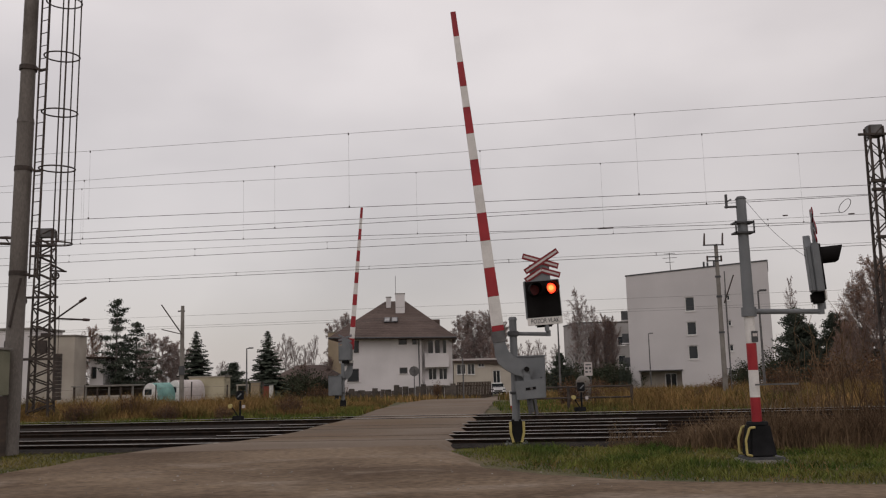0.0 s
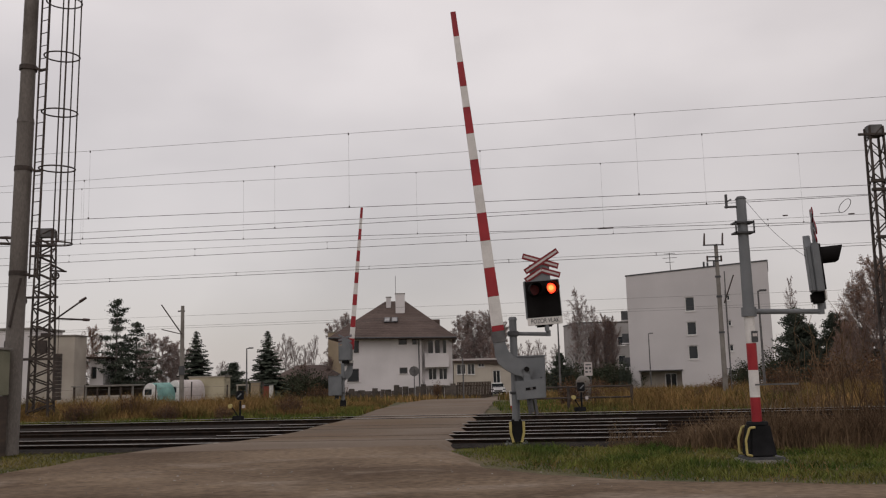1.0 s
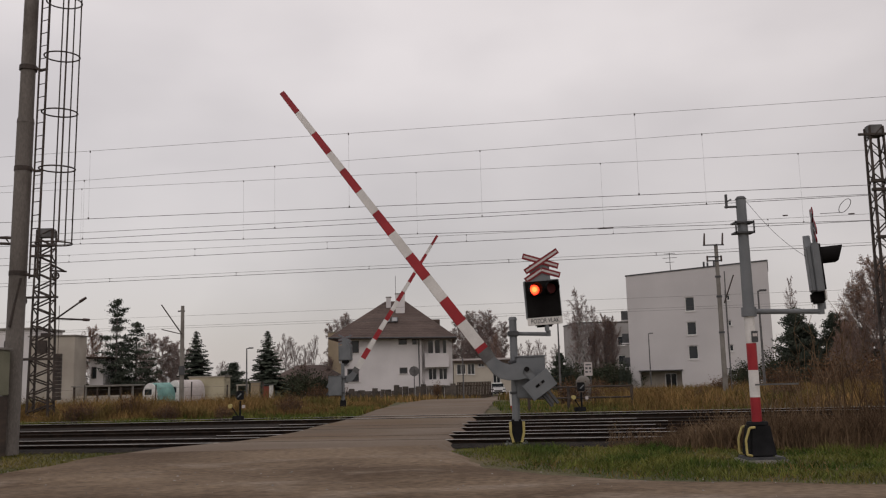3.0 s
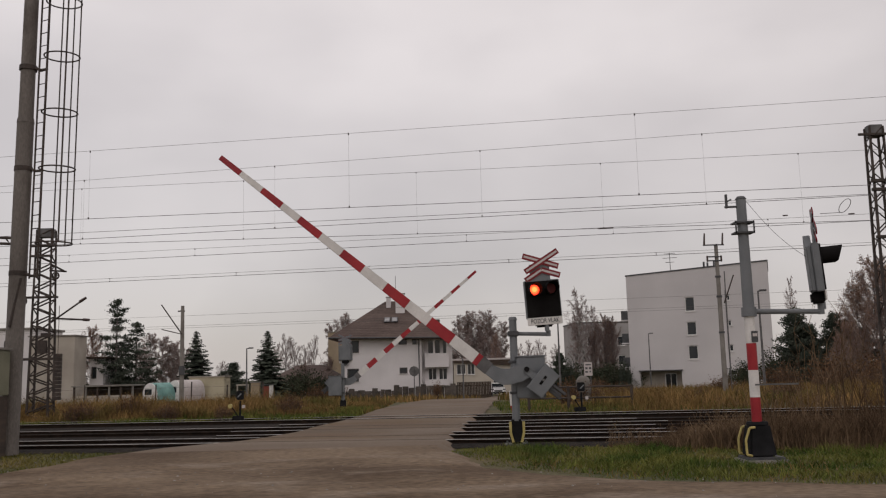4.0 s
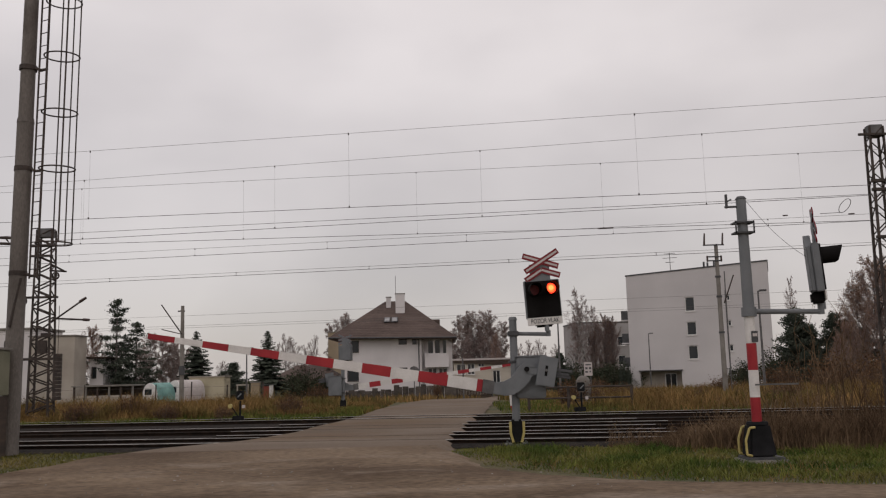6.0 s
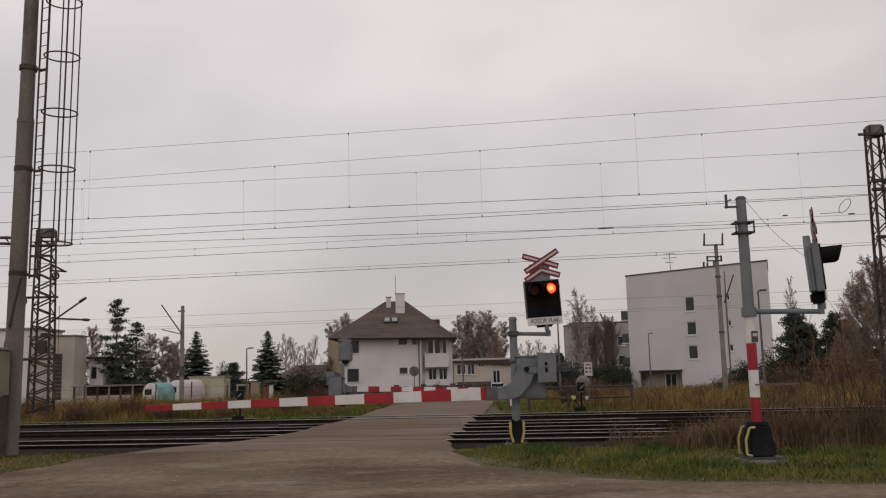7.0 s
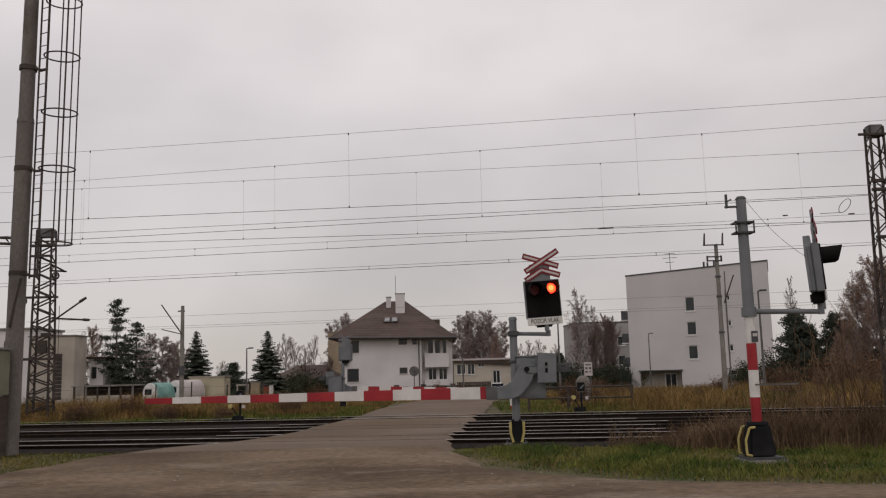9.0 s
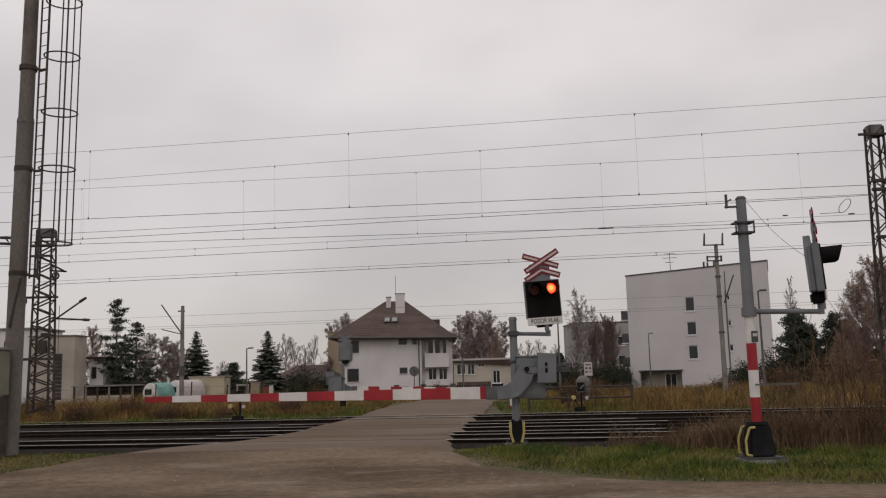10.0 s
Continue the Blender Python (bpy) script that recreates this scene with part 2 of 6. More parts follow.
def ease(a, b, v):
    v = max(0.0, min(1.0, (v - a) / (b - a)))
    return v * v * (3 - 2 * v)


def ground_z(x, y):
    """Level by the crossing, then falling gently towards the houses."""
    return -1.15 * ease(42, 104, y) + 0.12 * ease(30.2, 33.5, y - SLOPE * x) * (1 - ease(44, 60, y))


def along(x, off):
    return off + SLOPE * x

# ---- ground, road, track bed ----
def build_ground():
    xs = [-900, -400, -200, -120] + [-80 + 4 * i for i in range(41)] + [120, 200, 400, 900]
    ys = [-120, -40, -10, 0] + [4 + 2 * i for i in range(52)] + [120, 150, 220, 400, 900, 2500]
    vs = [(x, y, ground_z(x, y) - 0.03 + (0.05 * noise.noise((x * 0.3, y * 0.3, 0)) - 0.04 if 30 < y < 130 else 0)) for y in ys for x in xs]
    n = len(xs)
    fs = [(j * n + i, j * n + i + 1, (j + 1) * n + i + 1, (j + 1) * n + i) for j in range(len(ys) - 1) for i in range(n - 1)]
    tagged(raw("ground", vs, fs, SOIL), "dark turf and soil ground falling towards the houses", "ground", kind="structure")


def road_edges(y):
    """Left and right edge of the road and of the trodden forecourt that it widens into."""
    if y < 20:
        right = float(np.interp(y, (8.8, 9.6, 10.2, 10.9, 11.8, 12.7, 14.5, 16.8, 20), (25, 14, 9, 5.2, 3.0, 1.6, 0.55, 0.12, 0.2))) + 0.15 * noise.noise((3.1, y * 0.9, 0))
        left = float(np.interp(y, (11.5, 12.6, 13.4, 14.5, 16.5, 18.3, 19.0, 20), (-26, -15, -9.5, -7.4, -6.8, -6.1, -5.4, -4.6))) - 0.2 * noise.noise((1.1, y * 0.7, 0))
        return left, right
    left = float(np.interp(y, (20, 22, 30.2, 39.4, 120), (-4.6, -4.05, -3.2, -2.3, 7.95))) + 0.12 * noise.noise((1.1, y * 0.5, 0))
    right = 0.20 + 0.092 * (y - 20) + 0.12 * noise.noise((3.1, y * 0.5, 0))
    if y > 52:
        left -= 0.012 * (y - 52)
    return left, right


def build_road():
    def rise(y):
        return 0.03 + 0.062 * ease(13.5, 18.0, y) - 0.04 * ease(29, 36, y)

    def strip(name, ys, m, up, label, ragged=0.0):
        vs, fs, n = [], [], 25
        for y in ys:
            a, b = road_edges(y)
            for i in range(n):
                u = i / (n - 1)
                edge = min(u, 1 - u)
                x = a + (b - a) * u
                yy = y
                if ragged and y < ys[0] + 1.5:
                    yy = y + 1.6 * noise.noise((x * 0.45, 0.3, 5.0)) + 0.5 * noise.noise((x * 1.6, 0.3, 9.0))
                z = ground_z(x, yy) + (rise(yy) + up) * ease(0, 0.02, edge) - 0.035 * (1 - ease(0, 0.02, edge))
                if ragged:
                    z -= 0.05 * (1 - ease(ys[0], ys[0] + 2.2, y))
                if yy < 17.5:
                    z += (1 - ease(14.5, 17.5, yy)) * (0.05 * noise.noise((x * 0.5, yy * 0.9, 2.0)) + 0.02 * noise.noise((x * 2.1, yy * 2.6, 4.0)))
                vs.append((x, yy, z))
        for j in range(len(ys) - 1):
            for i in range(n - 1):
                k = j * n + i
                fs.append((k, k + 1, k + n + 1, k + n))
        ob = raw(name, vs, fs, m)
        for f in ob.data.polygons:
            f.use_smooth = True
        tagged(ob, label, "road", kind="structure")
    strip("forecourt", [-8, -2, 2, 5, 7] + [8 + 0.25 * i for i in range(40)], GRAVEL, 0.0, "brown packed gravel forecourt with worn hollows")
    strip("road", [15.4 + 0.75 * i for i in range(132)], ASPHALT, 0.005, "worn grey-brown asphalt road over the tracks", 1.0)


def build_track_bed():
    vs, fs = [], []
    prof = [(17.75, -0.02), (18.1, 0.02), (20.6, 0.02), (22.2, 0.0), (24.8, 0.02), (26.4, 0.03), (27.6, 0.0), (30.4, 0.03)]
    xs = list(range(-60, 61, 2))
    for x in xs:
        for off, z in prof:
            vs.append((x, along(x, off), z + 0.015 * noise.noise((x, off, 0))))
    n = len(prof)
    for j in range(len(xs) - 1):
        for i in range(n - 1):
            k = j * n + i
            fs.append((k, k + n, k + n + 1, k + 1))
    tagged(raw("track_bed", vs, fs, BALLAST), "dark ballast bed under the rails", "ballast", kind="structure")


def rail_mesh(length):
    bm = B()
    prof = [(-0.07, 0), (0.07, 0), (0.07, 0.015), (0.012, 0.03), (0.012, 0.12), (0.035, 0.135), (0.035, 0.163), (-0.035, 0.163), (-0.035, 0.135), (-0.012, 0.12), (-0.012, 0.03), (-0.07, 0.015)]
    a = [bm.verts.new((-length / 2, y, z)) for y, z in prof]
    b = [bm.verts.new((length / 2, y, z)) for y, z in prof]
    bm.faces.new(a), bm.faces.new(b[::-1])
    for i in range(12):
        bm.faces.new((a[i], b[i], b[(i + 1) % 12], a[(i + 1) % 12]))
    bmesh.ops.recalc_face_normals(bm, faces=bm.faces[:])
    return bm


def build_track(offs, slope, label, x0=0.0, top=0.085, length=130.0, bright=((-99, 99), (-99, 99))):
    """Two rails on sleepers; bright gives the stretch of x over which each railhead is worn pale."""
    yaw = math.degrees(math.atan(slope))
    mid = sum(offs) / len(offs)
    tr = thing("railway_track", pose(x0, mid + slope * x0, top - 0.17, 0, 0, yaw), label, "railway track", "railway tracks", "structure")
    for off, (xa, xb) in zip(offs, bright):
        dy = (off - mid) * math.cos(radians(yaw))
        r = part("rail", rail_mesh(length), RAIL, tr)
        r.location.y = dy
        a, b = max(-length / 2, xa - x0), min(length / 2, xb - x0)
        bm = box(B(), (a + b) / 2, dy, 0.166, b - a, 0.05, 0.008)
        part("railhead", bm, RAILTOP, tr, "pale worn running surface of the rail")
    bm = B()
    for i in range(int(length / 0.62)):
        x = -length / 2 + 0.3 + 0.62 * i
        box(bm, x, random.uniform(-0.03, 0.03), -0.075, 0.25, 2.5, 0.17)
    tagged(part("sleepers", bm, SLEEPER, tr, "dark weathered sleepers"), kind="stuff")


build_ground()
build_road()
build_track_bed()
build_track((18.66, 20.18), SLOPE, "rusty railway track with pale worn railheads", top=0.095, bright=((-99, 5.0), (-99, 5.2)))
build_track((22.82, 24.34), SLOPE, "railway track with shiny worn railheads in dark ballast", top=0.095, bright=((-5.6, 5.2), (-99, 5.6)))
build_track((21.2, 25.75), SLOPE + 0.012, "turnout rails between the two main tracks", x0=24.4, top=0.095, length=60.0, bright=((-6, 5.0), (-6, 4.6)))


def build_grooves():
    """Thin dark strips laid on the road beside the rails, for the flangeways."""
    yaw = math.degrees(math.atan(SLOPE))
    for off in (18.74, 20.10, 22.90, 24.26, 28.18):
        y0 = off + 0.33
        a, b = road_edges(y0)
        bm = box(B(), 0, 0, 0, (b - a) * 0.93, 0.06, 0.006)
        ob = part("flangeway", bm, GROOVE)
        ob.matrix_world = pose((a + b) / 2, along((a + b) / 2, off), 0.0985, 0, 0, yaw)
        tagged(ob, "thin dark flangeway strip across the road surface", "groove", "flangeways", "structure")


GROOVE = mat("dark_brown_strip", (0.075, 0.058, 0.045), (0.12, 0.095, 0.074), 3, 0.95, grain=0.3, spec=0.1)
build_grooves()
build_track((28.1, 29.6), SLOPE, "overgrown siding track at the edge of the dry grass", top=0.12, bright=((-99, 99), (-99, 99)))


# ---- level crossing barriers ----
EDGES = [-7.36, -6.83, -6.28, -5.77, -5.33, -4.78, -4.24, -3.71, -3.15, -2.59, -2.05, -1.48, -0.91, -0.80]

FAR_EDGES = [-7.49 + 0.478 * i for i in range(15)] + [-0.66]


def boom_z(x):
    return -0.43 + 0.055 * (-0.8 - x) / 6.5


def boom_h(x):
    return 0.235 - 0.128 * (-0.8 - x) / 6.5


def letters(text, size, parent, m, material, depth=0.004):
    cu = bpy.data.curves.new("lettering", "FONT")
    cu.body, cu.size, cu.align_x, cu.align_y, cu.extrude = text, size, "CENTER", "CENTER", depth
    tmp = bpy.data.objects.new("tmp", cu)
    scene.collection.objects.link(tmp)
    me = bpy.data.meshes.new_from_object(tmp.evaluated_get(bpy.context.evaluated_depsgraph_get()))
    bpy.data.objects.remove(tmp)
    me.materials.clear()
    me.materials.append(material)
    ob = new("lettering", me)
    ob.parent = parent
    ob.matrix_local = m
    return ob


def bar(p, q, w):
    """Corner points of a flat bar from p to q in the xz plane."""
    p, q = Vector(p), Vector(q)
    d = (q - p).normalized() * w / 2
    n = Vector((-d.y, d.x))
    return [tuple(p - n), tuple(q - n), tuple(q + n), tuple(p + n)]


def signal_head(th, m):
    """Warning signal with two red lamps, facing -y; its own origin is the middle of its foot. Parts of th, at the pose m in its space."""
    def sub(name, bm, material, parent=None, label="", smooth=False):
        bm.transform(m)
        return part(name, bm, material, parent or th, label, smooth)

    panel = sub("signal_panel", box(B(), 0, -0.052, 0.535, 0.66, 0.024, 0.71, 0.006), BLACK, None, "matt black signal panel with grey sides")
    sub("panel_rim", box(B(), 0, 0.016, 0.535, 0.70, 0.112, 0.75, 0.012), STEELGREY, panel)
    sub("rear_box", box(B(), 0, 0.108, 0.52, 0.60, 0.08, 0.70, 0.02), STEELGREY, panel)
    sub("rear_cap", slab(B(), [(-0.19, 0.86), (0.19, 0.86), (0.06, 1.06), (-0.06, 1.06)], 0.05, 0.15, 0.01), STEELGREY, panel)
    sub("bottom_box", box(B(), 0, 0.06, 0.08, 0.34, 0.20, 0.18, 0.03), BLACK, panel)
    plate = sub("warning_plate", box(B(), 0, -0.045, 0.105, 0.69, 0.02, 0.15, 0.006), WHITE, None, "white plate with dark lettering")
    letters("POZOR VLAK", 0.125, plate, m @ pose(0, -0.058, 0.105, 90, 0, 0) @ Matrix.Diagonal((0.74, 1, 1, 1)), DARKSTEEL)
    lamps = []
    for x in (-0.165, 0.165):
        z = 0.72 + 0.01 * (1 if x > 0 else 0)
        sub("lens", rod(B(), (x, -0.063, z), (x, -0.082, z), 0.105, 0.10, 24), REDLENS, panel, "dark red glass lens")
        bm = rod(B(), (x, -0.060, z), (x, -0.10, z), 0.122, 0.122, 24, False)
        sub("lens_ring", bm, BLACK, panel)
        bm = B()
        seg = 18
        rows = []
        for k in range(seg + 1):
            a = radians(-60 + 300 * k / seg)
            ln = 0.275 + 0.045 * math.sin(a)
            rows.append((bm.verts.new((x + 0.128 * math.cos(a), -0.06, z + 0.128 * math.sin(a))), bm.verts.new((x + 0.128 * math.cos(a), -0.06 - ln, z + 0.128 * math.sin(a))),
                         bm.verts.new((x + 0.120 * math.cos(a), -0.06 - ln, z + 0.120 * math.sin(a))), bm.verts.new((x + 0.120 * math.cos(a), -0.06, z + 0.120 * math.sin(a)))))
        for a, b in zip(rows, rows[1:]):
            for i in range(3):
                bm.faces.new((a[i], a[i + 1], b[i + 1], b[i]))
        bmesh.ops.recalc_face_normals(bm, faces=bm.faces[:])
        sub("hood", bm, BLACK, panel, "black lamp hood")
        lamps.append((x, z))
    sub("cross_plate", box(B(), -0.01, -0.005, 1.05, 0.40, 0.015, 0.36, 0.004), STEELGREY, None)
    # warning cross with a half cross below it
    y = -0.03
    level = m
    m = level @ pose(0, 0, 0.045, 0, 1.5, 0)
    for i, (p, q) in enumerate([((-0.36, 1.355), (0.34, 1.125)), ((-0.33, 1.035), (0.34, 1.435))]):
        arm = sub("cross_arm", slab(B(), bar(p, q, 0.115), y - 0.02 * i, y + 0.018 - 0.02 * i), SIGNRED, None, "white cross arm with a dark red border")
        sub("arm_back", slab(B(), bar(p, q, 0.10), y + 0.018 - 0.02 * i, y + 0.024 - 0.02 * i), STEELGREY, arm)
        d = (Vector(q) - Vector(p)).normalized() * 0.026
        sub("white_stripe", slab(B(), bar(Vector(p) + d, Vector(q) - d, 0.040), y - 0.004 - 0.02 * i, y + 0.002 - 0.02 * i), SIGNWHITE, arm)
    for p, q in (((-0.33, 0.865), (-0.005, 1.065)), ((0.36, 0.945), (-0.005, 1.065))):
        arm = sub("half_cross_arm", slab(B(), bar(p, q, 0.115), y - (0.004 if p[0] > 0 else 0), y + 0.018), SIGNRED, None, "white half cross arm with a dark red border")
        sub("arm_back", slab(B(), bar(p, q, 0.10), y + 0.018, y + 0.024), STEELGREY, arm)
        d = (Vector(q) - Vector(p)).normalized() * 0.026
        sub("white_stripe", slab(B(), bar(Vector(p) + d, Vector(q) - d * 0.2, 0.040), y - 0.009, y + 0.002), SIGNWHITE, arm)
    m = level
    sub("foot_stub", rod(B(), (0.03, 0.0, 0.16), (0.03, 0.0, -0.10), 0.045, None, 12), STEELGREY, None)
    return lamps


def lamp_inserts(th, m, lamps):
    """Discs that always glow, in three tones; sliding past the lens stands for lighting."""
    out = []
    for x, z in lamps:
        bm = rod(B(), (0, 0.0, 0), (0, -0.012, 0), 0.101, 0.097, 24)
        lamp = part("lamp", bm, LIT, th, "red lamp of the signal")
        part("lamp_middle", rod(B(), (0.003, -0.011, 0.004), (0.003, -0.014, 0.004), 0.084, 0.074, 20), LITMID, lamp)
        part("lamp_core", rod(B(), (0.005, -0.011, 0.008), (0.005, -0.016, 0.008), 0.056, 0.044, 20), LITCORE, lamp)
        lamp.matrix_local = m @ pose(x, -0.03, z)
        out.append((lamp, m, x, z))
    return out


def build_barrier(m, label, head, on_arm=True, drop=0.0, pivot=1.47, edges=EDGES):
    """Barrier with drive, boom and warning signal on one mast; the boom reaches to -x. Its origin is the mast's foot."""
    th = thing("level_crossing_barrier", m, label, "barrier", "crossing barriers")
    top = 2.46 if on_arm else 2.0
    part("mast", rod(B(), (0, 0, 0.3), (0.0, 0, top), 0.078, 0.074, 20), STEELGREY, th, smooth=True)
    part("mast_cap", rod(B(), (0, 0, top - 0.02), (0, 0, top + 0.04), 0.09, 0.07, 20), STEELGREY, th)
    bm = box(B(), 0, 0, 0.28, 0.24, 0.24, 0.46, 0.03)
    for v in bm.verts:
        k = 1.0 - 0.28 * ease(0.05, 0.5, v.co.z)
        v.co.x, v.co.y = v.co.x * (0.85 + 0.25 * k), v.co.y * k
    base = part("base", bm, RUBBER, th, "black plastic mast base")
    part("foot_plate", box(B(), 0, 0, 0.025, 0.46, 0.42, 0.05, 0.01), DARKSTEEL, base)
    for s in (-1, 1):
        for t in (-1, 1):
            part("bolt", rod(B(), (s * 0.18, t * 0.16, 0.04), (s * 0.18, t * 0.16, 0.09), 0.02, None, 6), DARKSTEEL, base)
        pts = [(s * 0.128, 0.47), (s * 0.128, 0.26), (s * 0.08, 0.08)]
        bm = B()
        for p, q in zip(pts, pts[1:]):
            slab(bm, bar(p, q, 0.045), -0.17, -0.10)
        part("guard_strip", bm, YELLOW, base, "yellow painted guard strip")
    cab = part("drive_cabinet", box(B(), 0.31, 0.06, 1.31 - drop, 0.56, 0.40, 0.80, 0.02), STEELGREY, th, "grey steel drive cabinet")
    part("cabinet_lid", box(B(), 0.31, 0.06, 1.72 - drop, 0.59, 0.43, 0.03, 0.008), STEELGREY, cab)
    part("cabinet_door", box(B(), 0.36, -0.147, 1.30 - drop, 0.40, 0.014, 0.66, 0.004), STEELGREY, cab)
    part("lock", rod(B(), (0.50, -0.15, 1.3 - drop), (0.50, -0.17, 1.3 - drop), 0.02, None, 10), DARKSTEEL, cab)
    for z in (1.02, 1.62):
        part("clamp", box(B(), 0.0, 0.03, z - drop, 0.21, 0.24, 0.05, 0.01), DARKSTEEL, th)
    # boom: lever, plates and bands, about the pivot
    boom = part("boom", slab(B(), [(-0.80, -0.55), (-0.80, -0.31), (-0.55, -0.33), (-0.40, -0.29), (-0.27, -0.20), (-0.17, 0.0), (-0.08, 0.11), (0.04, 0.13), (0.16, 0.07), (0.20, -0.06), (0.12, -0.13), (0.08, -0.24), (-0.04, -0.40), (-0.18, -0.52), (-0.34, -0.56)], -0.05, 0.05, 0.008), STEELGREY, th, "grey cranked boom lever with red and white boom")
    boom.location = (0.21, -0.28, pivot)
    part("pivot_bolt", rod(B(), (0, -0.05, 0), (0, -0.10, 0), 0.05, None, 8), BLACK, boom)
    part("hub", rod(B(), (0, 0.05, 0), (0, 0.16, 0), 0.09, None, 16), DARKSTEEL, boom)
    pl = part("counterweight_plate", slab(B(), [(0.20, -0.27), (0.56, -0.27), (0.58, 0.28), (0.22, 0.31)], -0.10, -0.045, 0.006), STEELGREY, boom, "grey counterweight side plate with a slot")
    # The slot is a black block on the plate; its shade is in the colour.
    part("slot", box(B(), 0.375, -0.103, 0.02, 0.05, 0.008, 0.20, 0.0), BLACK, pl)
    part("slot_bolt", rod(B(), (0.375, -0.10, 0.03), (0.375, -0.125, 0.03), 0.028, None, 6), GALV, pl)
    part("link_arm", box(B(), 0.19, -0.03, -0.02, 0.40, 0.06, 0.14, 0.01), STEELGREY, boom)
    for i, (z, ln) in enumerate(((0.07, 0.32), (0.00, 0.27), (-0.05, 0.30))):
        part("weight", box(B(), 0.56 + ln / 2, 0.0 + 0.02 * i, z, ln, 0.16, 0.055, 0.008), DARKSTEEL, boom, "dark cast counterweight")
    part("clamp_strap", slab(B(), [(-0.80, -0.56), (-0.58, -0.565), (-0.58, -0.315), (-0.80, -0.30)], -0.062, 0.062, 0.004), GALV, boom)
    for i, (a, b) in enumerate(zip(edges, edges[1:])):
        bm = slab(B(), [(a, boom_z(a) - boom_h(a) / 2), (b, boom_z(b) - boom_h(b) / 2), (b, boom_z(b) + boom_h(b) / 2), (a, boom_z(a) + boom_h(a) / 2)], -0.04, 0.04, 0.006)
        part("boom_band", bm, WHITE if i % 2 else RED, boom, "white reflective band" if i % 2 else "red reflective band")
    # signal on its arm
    if on_arm:
        part("signal_arm", rod(B(), (0.02, -0.02, 2.17), (0.70, -0.10, 2.14), 0.038, None, 12), STEELGREY, th, smooth=True)
        part("arm_elbow", rod(B(), (0.685, -0.10, 2.10), (0.685, -0.10, 2.22), 0.045, None, 12), STEELGREY, th, smooth=True)
        part("arm_clamp", box(B(), 0.0, 0, 2.17, 0.22, 0.22, 0.10, 0.015), DARKSTEEL, th)
    hm = head
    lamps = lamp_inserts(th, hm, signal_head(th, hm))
    return th, boom, lamps


near_th, near_boom, near_lamps = build_barrier(pose(1.34, 17.76, 0.0), "grey crossing barrier with red-white boom beside the road", pose(0.62, -0.18, 2.29, 0, -3.2, 4))
far_th, far_boom, far_lamps = build_barrier(pose(-4.40, 38.5, -0.03, 0, 0, 180), "grey crossing barrier seen from behind across the tracks", pose(-0.12, -0.05, 2.02, 0, 0, -8) @ Matrix.Diagonal((0.85, 0.85, 0.85, 1)), False, 0.22, 1.39, FAR_EDGES)


